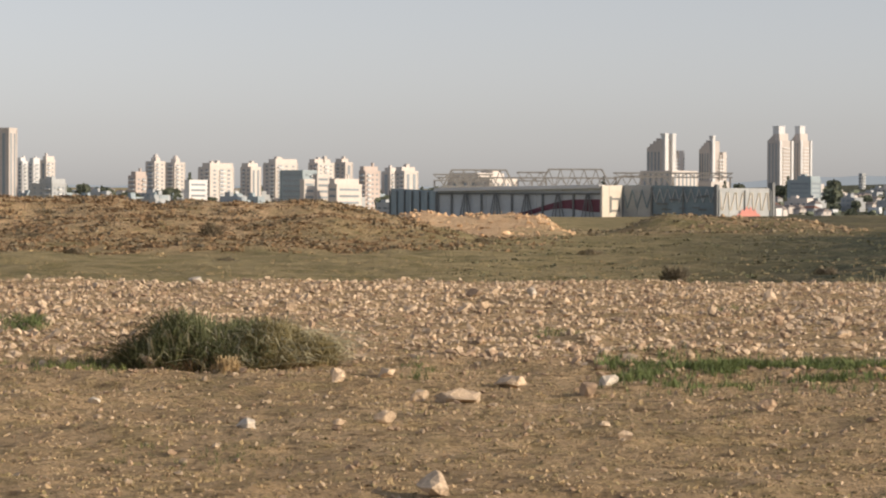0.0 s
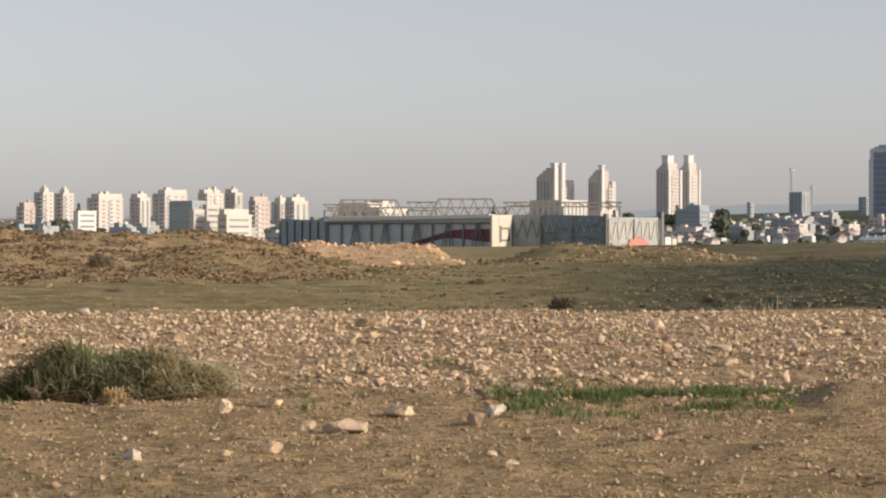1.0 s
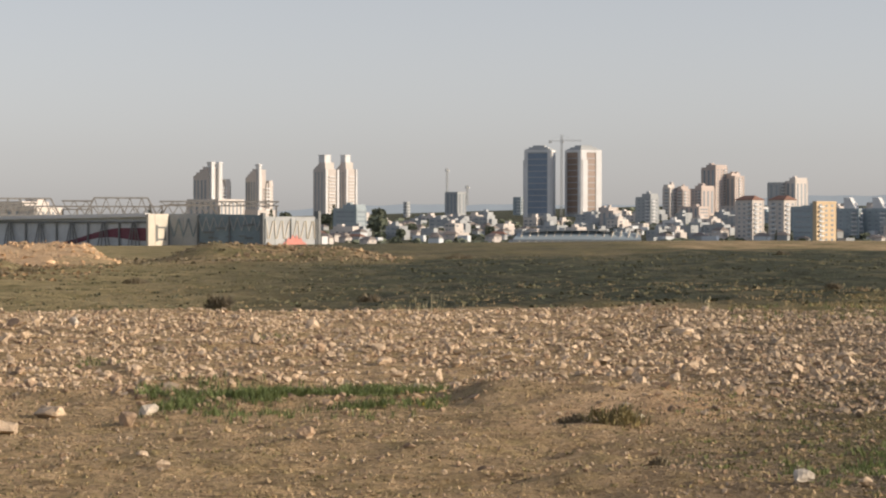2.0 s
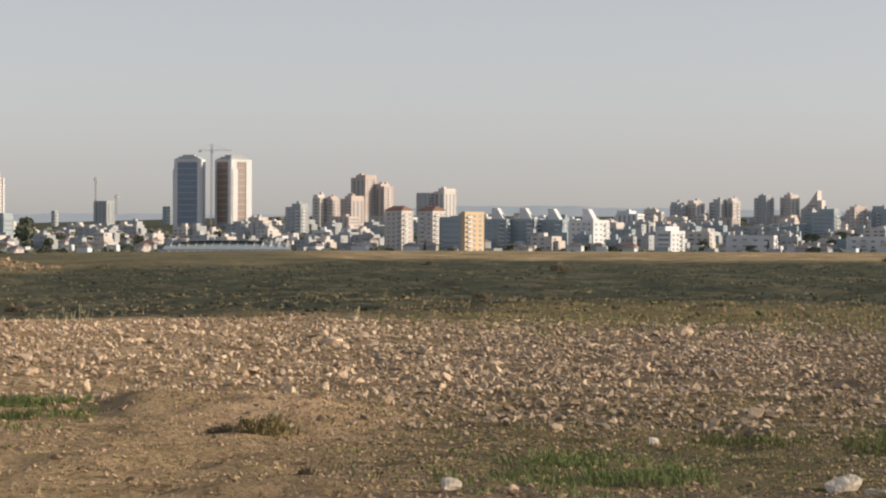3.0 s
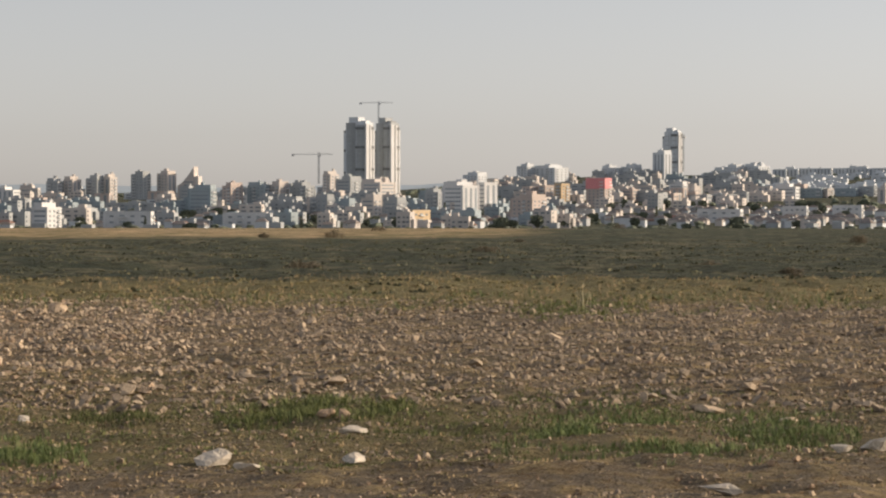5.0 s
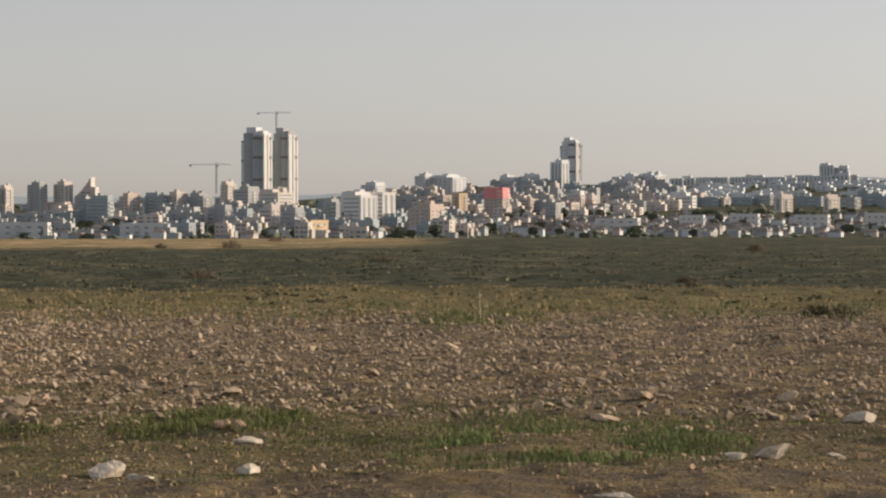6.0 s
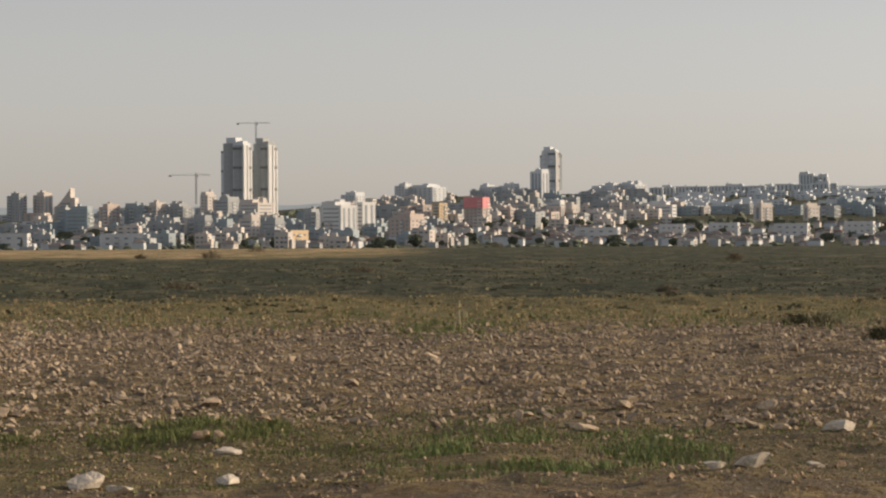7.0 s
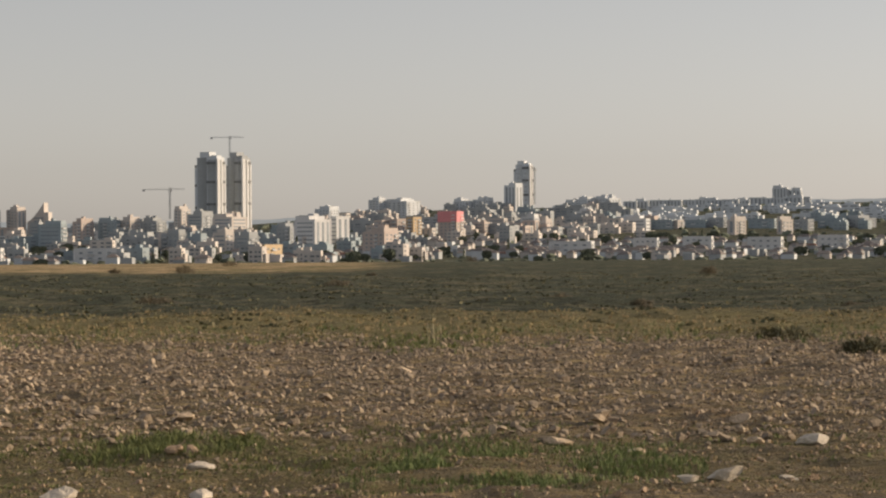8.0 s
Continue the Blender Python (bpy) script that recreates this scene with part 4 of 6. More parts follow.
crane(27.53, 2.05, 2.464, 3835, 20, 26, 8)
crane(26.32, 0.80, 1.433, 3500, 18, 34, 12)
bay_tower(33.26, 33.67, 1.926, 4200, "grey high-rise far across town", HAZE_PALE, 0.2, HAZE_PALE)
apartment(33.09, 33.46, 1.47, 4000, HAZE_PALE, 40, 0.6, "strip", "strip", 1, label="grey high-rise block far across town")
crane(33.70, 1.05, 1.80, 4150, 4, 3, 50)


def sail_tower():
    """A block whose roof climbs in a curve to a point."""
    az, r = 23.72, 3200
    h = height_to(1.139, r, az)
    W = r * radians(0.44)
    e = anchor("tower", az, r, 20)
    bm = bmesh.new()
    n = 8
    front = [(-W / 2 + W * i / n * 0.8, h * (0.45 + 0.55 * (i / n) ** 1.4)) for i in range(n + 1)]
    prof = [(-W / 2, 0)] + front + [(W / 2 - W * 0.2, 0)]
    a = [bm.verts.new((x, -7, z)) for x, z in prof]
    b = [bm.verts.new((x, 7, z)) for x, z in prof]
    bm.faces.new(a)
    bm.faces.new(b[::-1])
    for i in range(len(prof)):
        j = (i + 1) % len(prof)
        bm.faces.new((a[j], a[i], b[i], b[j]))
    part("wall", bm, TAN, e)
    part("wing", boxes((W / 2 - W * 0.2, W / 2, -6, 6, 0, h * 0.72)), CREAM, e)
    for s in range(6):
        link("window", PANE, e, Matrix.LocRotScale((0.05 * W, -7, h * (0.1 + 0.09 * s)), None, (W * 0.45, 0.3, 1.6)))
    tagged(e, "tan block with a roof curving up to a point", "tower")


sail_tower()


def arena():
    """A long low grandstand with raking ribs and a thin roof."""
    az, r = 11.9, 1500
    W = r * radians(2.6)
    e = anchor("grandstand", az, r, 4, 3.0)
    h = height_to(0.10, r, az, 3.0)
    bm = bmesh.new()
    bot = h - 6.5
    n = 12
    for side in (-1,):
        v0 = [bm.verts.new((-W / 2 + W * i / n, -4, bot + 1.6)) for i in range(n + 1)]
        v1 = [bm.verts.new((-W / 2 * 0.94 + W * 0.94 * i / n, 6, h - 1.5 + 1.2 * math.sin(math.pi * i / n))) for i in range(n + 1)]
        for i in range(n):
            bm.faces.new((v0[i], v0[i + 1], v1[i + 1], v1[i]))
    part("seating_rake", bm, BLUEW, e)
    part("wall", boxes((-W / 2, W / 2, -4.3, -3.9, 0, bot + 1.6), (-W / 2 * 0.94, W / 2 * 0.94, 6, 7, 0, h - 1.6)), PANEL, e)
    part("roof", boxes((-W * 0.42, W * 0.30, 1, 9, h - 0.4, h)), PANEL, e, "thin roof edge")
    for i in range(15):
        u = -W * 0.45 + W * 0.9 * i / 14
        bm = bmesh.new()
        bar(bm, (u, -5, bot), (u + 1.2, 5, h - 0.3), 0.7)
        part("rib", bm, PALE, e)
    tagged(e, "long low grey grandstand with raking ribs", "grandstand")


arena()


# ---- the walled yard with roof trusses ----
def at_el(az, el, r):
    a = radians(az)
    return Vector((r * math.sin(a), r * math.cos(a), EYE + r * math.tan(radians(el))))


def screen(name, az0, el0, az1, el1, r0, r1, material, label, foot=-0.5, ribs=0, rib_mat=None, thick=0.35, cap=None):
    """A sheet-clad wall between two points of the plan, its top sloping from one height to the other."""
    a, b = at_el(az0, el0, r0), at_el(az1, el1, r1)
    d = Vector((b.x - a.x, b.y - a.y, 0))
    L = d.length
    e = new(name)
    e.matrix_world = Matrix.Translation((a.x, a.y, 0)) @ pose(0, 0, 0, 0, 0, math.degrees(math.atan2(d.y, d.x)))
    n = max(2, int(L / 2.4))
    for i in range(n):
        u0, u1 = L * i / n, L * (i + 1) / n
        z0, z1 = a.z + (b.z - a.z) * i / n, a.z + (b.z - a.z) * (i + 1) / n
        off = 0.03 * (i % 2)
        bm = bmesh.new()
        v = [bm.verts.new(p) for p in ((u0, -off, foot), (u1 - 0.04, -off, foot), (u1 - 0.04, -off, z1), (u0, -off, z0), (u0, thick, foot), (u1 - 0.04, thick, foot), (u1 - 0.04, thick, z1), (u0, thick, z0))]
        for q in ((0, 1, 2, 3), (5, 4, 7, 6), (4, 0, 3, 7), (1, 5, 6, 2), (3, 2, 6, 7)):
            bm.faces.new([v[k] for k in q])
        part("panel", bm, material, e)
    if ribs:
        for i in range(ribs + 1):
            u = L * i / ribs
            z = a.z + (b.z - a.z) * i / ribs
            part("post", boxes((u - 0.12, u + 0.12, -0.3, -0.04, foot, z - 0.3)), rib_mat or STEEL, e)
    if cap:
        bm = bmesh.new()
        v = [bm.verts.new(p) for p in ((-0.2, -0.9, a.z - 0.1), (L + 0.2, -0.9, b.z - 0.1), (L + 0.2, -0.9, b.z + 0.5), (-0.2, -0.9, a.z + 0.5), (-0.2, 0.8, a.z - 0.1), (L + 0.2, 0.8, b.z - 0.1), (L + 0.2, 0.8, b.z + 0.5), (-0.2, 0.8, a.z + 0.5))]
        for q in ((0, 1, 2, 3), (5, 4, 7, 6), (4, 0, 3, 7), (1, 5, 6, 2), (3, 2, 6, 7), (0, 4, 5, 1)):
            bm.faces.new([v[k] for k in q])
        part("eave", bm, cap, e, "pale projecting eave")
    tagged(e, label, "wall panel")
    return e, L, a, b


screen("yard_wall", -1.06, 0.33, -0.12, 0.30, 535, 490, TEAL, "dark teal corrugated sheet wall of a yard", ribs=6)
HALL, HL, HA, HB = screen("open_shed", -0.11, 0.29, 3.20, 0.365, 490, 472, SHED, "long grey shed wall with dark posts and crimson mural", cap=WHITE)


def shed_details():
    # pairs of raking struts and the long rising mural stripe
    for k in (0.005, 0.093, 0.28, 0.467, 0.655, 0.84):
        part("post", boxes((HL * k - 0.13, HL * k + 0.13, -0.34, -0.04, -0.5, 3.7)), STEEL, HALL)
    part("rail", boxes((0, HL, -0.30, -0.05, 3.45, 3.75)), STEEL, HALL, "dark rail under the eave")
    for k in (0.186, 0.372, 0.563, 0.752, 0.93):
        u = HL * k
        for s in (-1, -0.4, 0.4, 1):
            bm = bmesh.new()
            bar(bm, (u + 0.25 * s, -0.45, 3.6), (u + s * 1.15, -0.45, -0.3), 0.13)
            part("strut", bm, STEEL, HALL)
    bm = bmesh.new()
    n = 16
    lo, hi = [], []
    for i in range(n + 1):
        t = i / n
        u = HL * (0.42 + 0.575 * t)
        z = -0.3 + 2.6 * step(0.0, 0.75, t)
        lo.append(bm.verts.new((u, -0.08, max(-0.4, z - 0.5 - 1.3 * step(0.35, 1.0, t)))))
        hi.append(bm.verts.new((u, -0.08, z + 0.35)))
    for i in range(n):
        bm.faces.new((lo[i], lo[i + 1], hi[i + 1], hi[i]))
    part("mural_stripe", bm, MURAL, HALL, "rising crimson painted stripe")


shed_details()
GATE, GL, GA, GB = screen("gate_panel", 3.225, 0.41, 3.635, 0.415, 471, 479, PALE, "tall pale gate panel with dark painted strokes")
for q in ((0.35, 0.45, 1.0, 3.8), (0.45, 0.85, 1.2, 1.5), (0.45, 0.85, 3.2, 3.5), (0.78, 0.85, 1.5, 3.2)):
    part("painted_stroke", boxes((GL * q[0], GL * q[1], -0.08, -0.05, q[2] - 0.6, q[3] - 0.6)), STEEL, GATE)


def zigzag(e, L, z0, z1, n, material, lean=0.0):
    """A row of slanting painted strokes along a wall."""
    for i in range(n):
        u = L * (i + 0.5) / n
        k = (0.5 if i % 2 else -0.5) * L / n * (1 - lean) + lean * L / n * 0.5
        bm = bmesh.new()
        bar(bm, (u - k, -0.10, z0), (u + k, -0.10, z1), 0.16)
        part("painted_stroke", bm, material, e)


WALL1, W1L, W1A, W1B = screen("yard_wall", 3.64, 0.415, 4.225, 0.42, 479, 477, PANEL, "grey sheet wall with faded painted strokes", ribs=1)
zigzag(WALL1, W1L, 1.2, 4.3, 6, TEAL)
WALL2, W2L, W2A, W2B = screen("yard_wall", 4.235, 0.42, 5.50, 0.395, 477, 472, TEAL, "teal-grey corrugated wall with dark graffiti strokes", ribs=2)
zigzag(WALL2, W2L, 2.2, 4.5, 16, PANEL)
rng = random.Random(4)
for i in range(9):
    u, z = rng.uniform(0.3, W2L - 1.8), rng.uniform(0.6, 3.6)
    part("painted_stroke", boxes((u, u + rng.uniform(0.5, 2.2), -0.24, -0.20, z, z + rng.uniform(0.12, 0.35))), STEEL, WALL2)
part("corner_post", boxes((W2L, W2L + 0.55, -0.5, 0.5, -0.5, 5.2)), STEEL, WALL2)
WALL3, W3L, W3A, W3B = screen("yard_wall", 5.57, 0.365, 6.60, 0.36, 472, 482, PANEL, "pale ribbed sheet wall with coral paint along its foot", ribs=2, rib_mat=PANEL)
zigzag(WALL3, W3L, 0.9, 3.9, 13, PALE, 0.35)
bm = bmesh.new()
fan = [bm.verts.new((W3L * (0.3 + 0.5 * i / 12), -0.35, -0.2 + 1.9 * math.sin(math.pi * i / 12) * (1 if i % 2 else 0.6))) for i in range(13)]
bm.faces.new(fan)
part("mural_fan", bm, CORAL, WALL3, "coral painted fan")
part("corner_post", boxes((W3L + 0.1, W3L + 0.75, -0.5, 0.5, -0.5, 5.6)), STEEL, WALL3)
part("side_box", boxes((W3L + 0.9, W3L + 2.5, -0.6, 1.8, -0.5, 1.3)), WHITE, WALL3)


def truss(az0, az1, el_lo, el_hi, r, n, slope=0.0, label="weathered steel lattice roof truss"):
    """A trapezoid lattice girder, two planes tied together."""
    a, b = at_el(az0, el_lo, r), at_el(az1, el_lo, r)
    L = (b - a).length
    h = r * math.tan(radians(el_hi - el_lo))
    e = new("roof_truss")
    e.matrix_world = Matrix.Translation(a) @ pose(0, 0, 0, 0, 0, -(az0 + az1) / 2)
    def member(name, p, q, w):
        bm = bmesh.new()
        bar(bm, p, q, w)
        part(name, bm, TRUSS, e)
    s = L * slope
    for y in (0, 3.0):
        member("bottom_chord", (0, y, 0), (L, y, 0), 0.20)
        member("top_chord", (s, y, h), (L - s, y, h), 0.24)
        if slope:
            member("end_brace", (0, y, 0), (s, y, h), 0.26)
            member("end_brace", (L, y, 0), (L - s, y, h), 0.26)
        for i in range(n):
            u0, u1 = s + (L - 2 * s) * i / n, s + (L - 2 * s) * (i + 1) / n
            member("brace", (u0, y, 0 if i % 2 else h), (u1, y, h if i % 2 else 0), 0.14)
    for i in range(0, n + 1, 2):
        u = s + (L - 2 * s) * i / n
        member("tie", (u, 0.1, h), (u, 2.9, h), 0.16)
    for u in (0.02, 0.5, 0.98):
        part("leg", boxes((L * u - 0.15, L * u + 0.15, 1.35, 1.65, -a.z - 0.6, 0)), TRUSS, e)
    tagged(e, label, "truss", group="trusses over the yard")


truss(0.0, 1.45, 0.38, 0.715, 500, 9, 0.12)
truss(1.5, 2.1, 0.50, 0.67, 505, 5)
truss(1.95, 3.40, 0.38, 0.735, 500, 9, 0.13)
truss(3.45, 5.85, 0.58, 0.665, 510, 16)
truss(-0.2, 1.0, 0.50, 0.62, 515, 8)
truss(-0.1, 3.5, 0.36, 0.56, 522, 26)
truss(3.5, 4.6, 0.40, 0.60, 515, 8, 0.1)

# ---- houses, trees and far woods ----
KINDS = [
    house_kind(12, 9, 5.0, CREAM, TILE_PALE, "cream two-storey house with a weathered tiled roof"),
    house_kind(14, 9, 5.0, GREYW, TILE, "grey two-storey house with a red tiled roof"),
    house_kind(11, 10, 5.5, TAN, TILE_PALE, "tan house with a weathered hipped roof"),
    house_kind(16, 10, 6.0, CREAM, TILE, "cream flat-roofed house with a roof tank", flat=True),
    house_kind(13, 11, 8.0, GREYW, TILE, "grey flat-roofed house with a roof tank", flat=True),
]
TREES = [
    tree_kind("cypress", 11, 3.2, "dark slim cypress among houses", True, 2),
    tree_kind("tree", 8, 7, "dark rounded tree among houses", False, 3),
    tree_kind("tree", 6, 8, "low spreading dark tree among houses", False, 5),
]
pick = random.Random(21)


def settle(kinds, n, a0, a1, r0, r1, size=(0.8, 1.2), spin=40, weights=None):
    for _ in range(n):
        az, r = pick.uniform(a0, a1), math.sqrt(pick.uniform(r0 ** 2, r1 ** 2))
        k = pick.choices(kinds, weights)[0]
        s = pick.uniform(*size)
        m = Matrix.Translation(spot(az, r)) @ pose(0, 0, 0, 0, 0, -az - pick.uniform(10, spin + 10)) @ Matrix.Diagonal((s, s, s, 1))
        c = copy_thing(k, m)
        c.matrix_basis = m


settle(KINDS, 95, 28, 43, 1950, 2600, (0.5, 0.8), spin=15, weights=(3, 3, 3, 2, 2))
settle(KINDS, 55, 16, 30, 1900, 2500, (0.55, 0.9), spin=15, weights=(2, 2, 2, 2, 3))
settle(KINDS, 45, 7, 17, 1850, 2600, (0.55, 0.9), weights=(2, 1, 2, 2, 4))
settle(KINDS, 30, -10, 8, 1800, 2300, (0.55, 0.9), weights=(2, 1, 1, 3, 3))
settle(TREES, 105, 28, 43, 1900, 2750, (0.7, 1.3), weights=(1, 3, 4))
settle(TREES, 110, 6, 28, 1750, 2500, (0.6, 1.2), weights=(1, 3, 4))
settle(TREES, 80, -10, 8, 1900, 2700, (1.2, 2.2), weights=(1, 3, 5))
pick = random.Random(33)


def facing(az):
    """Turn and front share of a block: east of the high towers the streets run square to the view."""
    turn = pick.uniform(12, 26) if az > 19 else pick.uniform(32, 46)
    c, q = math.cos(radians(turn)), math.sin(radians(turn)) * pick.uniform(0.5, 0.9)
    return turn, c / (c + q)


def mid_rise(n, a0, a1, r0, r1, h0, h1):
    """Fill of middle-height blocks on the rising ground."""
    for _ in range(n):
        az, r = pick.uniform(a0, a1), pick.uniform(r0, r1)
        W = pick.uniform(14, 30)
        da = math.degrees(W / r) / 2
        z = float(ground_z(az, r)) + pick.uniform(h0, h1)
        el = math.degrees(math.atan2(z - EYE, r))
        wall = pick.choice((GREYW, BLUEW, CREAM, WHITE, TAN, GREYW, PINK))
        apartment(az - da, az + da, el, r, wall, *facing(az), pick.choice(("band", "strip")), pick.choice(("strip", "band")), pick.choice((0, 1, 1, 2)), label="mid-rise block with flat roof and window rows")


mid_rise(34, 17, 30, 2350, 3300, 9, 17)
mid_rise(24, 28.5, 36, 2900, 3700, 9, 17)
mid_rise(14, 30, 35.4, 2850, 3050, 7, 12)
mid_rise(12, 12.5, 18, 2300, 2900, 8, 14)
for e in KINDS + TREES:
    for o in (*e.children_recursive, e):
        bpy.data.objects.remove(o)


def low_houses(n, a0, a1, r0, r1, seed):
    """The close-packed small houses behind: walls in one piece of stuff, hipped roofs in another."""
    rng = np.random.default_rng(seed)
    WV, WF, RV, RF = [], [], [], []
    for i in range(n):
        az, r = rng.uniform(a0, a1), math.sqrt(rng.uniform(r0 ** 2, r1 ** 2))
        p = np.array(spot(az, r))
        w, d, h = rng.uniform(5, 11), rng.uniform(5, 8), rng.uniform(3.0, 5.5)
        a = -radians(az) - (rng.uniform(0.1, 0.5) if az > 19 else rng.uniform(0.2, 1.0))
        c, s_ = math.cos(a), math.sin(a)
        R = np.array([[c, -s_, 0], [s_, c, 0], [0, 0, 1]])
        q = np.array([(x * w / 2, y * d / 2, z) for z in (-3, h) for x, y in ((-1, -1), (1, -1), (1, 1), (-1, 1))]) @ R.T + p
        k = len(WV)
        WV.extend(q)
        WF.extend([(k, k + 1, k + 5, k + 4), (k + 1, k + 2, k + 6, k + 5), (k + 2, k + 3, k + 7, k + 6), (k + 3, k, k + 4, k + 7), (k + 4, k + 5, k + 6, k + 7)])
        if rng.random() < 0.65:
            t = np.array([(-w / 2 - 0.5, -d / 2 - 0.5, h), (w / 2 + 0.5, -d / 2 - 0.5, h), (w / 2 + 0.5, d / 2 + 0.5, h), (-w / 2 - 0.5, d / 2 + 0.5, h), (-w * 0.2, 0, h + d * 0.3), (w * 0.2, 0, h + d * 0.3)]) @ R.T + p
            k = len(RV)
            RV.extend(t)
            RF.extend([(k, k + 1, k + 5, k + 4), (k + 1, k + 2, k + 5, k + 5), (k + 2, k + 3, k + 4, k + 5), (k + 3, k, k + 4, k + 4)])
    tagged(new("low_houses", raw_mesh("low_houses", np.array(WV), np.array(WF), (HAZE_PALE, GREYW, CREAM)[seed % 3])), "close-packed low pale houses of the suburb", "houses", kind="stuff")
    rf = np.array(RF)
    tri = np.concatenate([rf[0::2][:, [0, 1, 2]], rf[0::2][:, [0, 2, 3]], rf[1::2][:, [0, 1, 2]]])
    tagged(new("low_roofs", raw_mesh("low_roofs", np.array(RV), tri, TILE_PALE)), "weathered hipped tile roofs of low houses", "roofs", kind="stuff")


def packed_blocks(n, a0, a1, r0, r1, h0, h1, material, seed, label="close-packed flat-roofed blocks of the town", size=(9, 20)):
    """Middle-height blocks packed behind one another: walls with roof huts as one piece of stuff, window bands as another."""
    rng = np.random.default_rng(seed)
    cube = np.array([(x, y, z) for z in (0, 1) for x, y in ((-0.5, -0.5), (0.5, -0.5), (0.5, 0.5), (-0.5, 0.5))])
    quad = np.array([(0, 1, 5, 4), (1, 2, 6, 5), (2, 3, 7, 6), (3, 0, 4, 7), (4, 5, 6, 7)])
    W, G = [[], []], [[], []]

    def put(out, R, p, c, size):
        k = 8 * len(out[0])
        out[0].append((cube * size + c) @ R.T + p)
        out[1].append(quad + k)
    for _ in range(n):
        az, r = rng.uniform(a0, a1), math.sqrt(rng.uniform(r0 ** 2, r1 ** 2))
        p = np.array(spot(az, r))
        w, d, h = rng.uniform(*size), rng.uniform(8, 14), rng.uniform(h0, h1)
        a = -radians(az) - (rng.uniform(0.15, 0.42) if az > 19 else rng.uniform(0.45, 0.85))
        R = np.array([[math.cos(a), -math.sin(a), 0], [math.sin(a), math.cos(a), 0], [0, 0, 1]])
        put(W, R, p, (0, 0, -4), (w, d, h + 4))
        put(W, R, p, (w * rng.uniform(-0.3, 0.3), 0, h), (w * 0.3, d * 0.4, rng.uniform(1.5, 3)))
        if rng.random() < 0.5:
            put(W, R, p, (w * 0.5, d * 0.1, -4), (w * 0.4, d * 0.7, 4 + h * rng.uniform(0.5, 0.8)))
        for s_ in range(int(h / 3.1)):
            z = 1.0 + s_ * 3.1
            for u in (-0.3, 0.05, 0.33)[: 2 + int(rng.random() < 0.6)]:
                put(G, R, p, (u * w, -d / 2, z), (w * rng.uniform(0.12, 0.24), 0.3, 1.3))
            put(G, R, p, (w / 2, -d * 0.2, z), (0.3, d * 0.25, 1.3))
    for name, o, m, l in (("town_blocks", W, material, label), ("town_windows", G, GLASS, "rows of small windows on the town blocks")):
        tagged(new(name, raw_mesh(name, np.concatenate(o[0]), np.concatenate(o[1]), m)), l, "buildings", kind="stuff")


packed_blocks(70, 17, 31.5, 1950, 2700, 6, 13, GREYW, 41)
packed_blocks(60, 17, 31.5, 2000, 2800, 6, 14, BLUEW, 42)
packed_blocks(55, 17, 31.5, 1950, 2900, 6, 14, CREAM, 43)
packed_blocks(40, 25, 34, 2600, 3500, 9, 18, GREYW, 44)
packed_blocks(36, 29, 35.3, 3000, 4000, 9, 18, GREYW, 45, size=(14, 32))
packed_blocks(24, 30, 35.3, 3000, 4000, 8, 16, TAN, 46)
packed_blocks(26, 39.2, 43, 3000, 3500, 7, 11, BLUEW, 52)
packed_blocks(45, 35.3, 39.6, 3150, 4050, 5, 9, HAZE_PALE, 54, size=(20, 44))
packed_blocks(26, 39, 43, 3300, 4300, 5, 9, HAZE_PALE, 55, size=(20, 44))
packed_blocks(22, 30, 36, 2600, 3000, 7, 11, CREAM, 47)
packed_blocks(26, 16, 26, 2800, 3500, 5, 8, HAZE_PALE, 56, size=(16, 40))
packed_blocks(40, 7, 18, 1950, 2900, 5, 11, GREYW, 48)
packed_blocks(30, 7, 18, 1950, 2900, 5, 10, CREAM, 49)
packed_blocks(40, -10, 0, 1900, 2300, 6, 13, GREYW, 50)
packed_blocks(30, -10, 0, 1900, 2300, 6, 12, BLUEW, 51)
low_houses(170, 28, 43, 1950, 2650, 3)
low_houses(120, 28, 43, 1950, 2700, 4)
low_houses(130, 28, 43, 2100, 2750, 5)
low_houses(90, -10, 1, 2300, 2950, 9)
low_houses(70, -10, 1, 2200, 2900, 10)
low_houses(110, 6, 28, 1850, 2500, 6)
low_houses(90, 6, 28, 1850, 2500, 7)
low_houses(80, -10, 7, 1800, 2300, 8)


def far_row():
    """A long row of grey slab blocks along the far hill."""
    az = 35.5
    while az < 39.0:
        wdt = pick.uniform(0.22, 0.42)
        apartment(az, az + wdt, pick.uniform(1.06, 1.13) + 0.02 * (az - 35.5), 4250 + pick.uniform(-60, 60), HAZE_PALE, 14, 0.93, "strip", "strip", 1, label="grey slab block in a row along the far hill")
        az += wdt * 0.9


far_row()


for a0, a1, top, r in ((34.0, 34.9, 0.28, 2250), (35.7, 36.2, 0.34, 2350), (36.7, 37.3, 0.36, 2380), (38.0, 38.7, 0.34, 2350), (39.4, 40.0, 0.37, 2380), (19.9, 20.8, 0.20, 2000), (22.0, 23.0, 0.22, 2000), (24.4, 25.3, 0.20, 2000)):
    apartment(a0, a1, top, r, WHITE, 12, 0.93, "grid", "grid", 0, label="long low white terrace of dwellings", name="terrace")


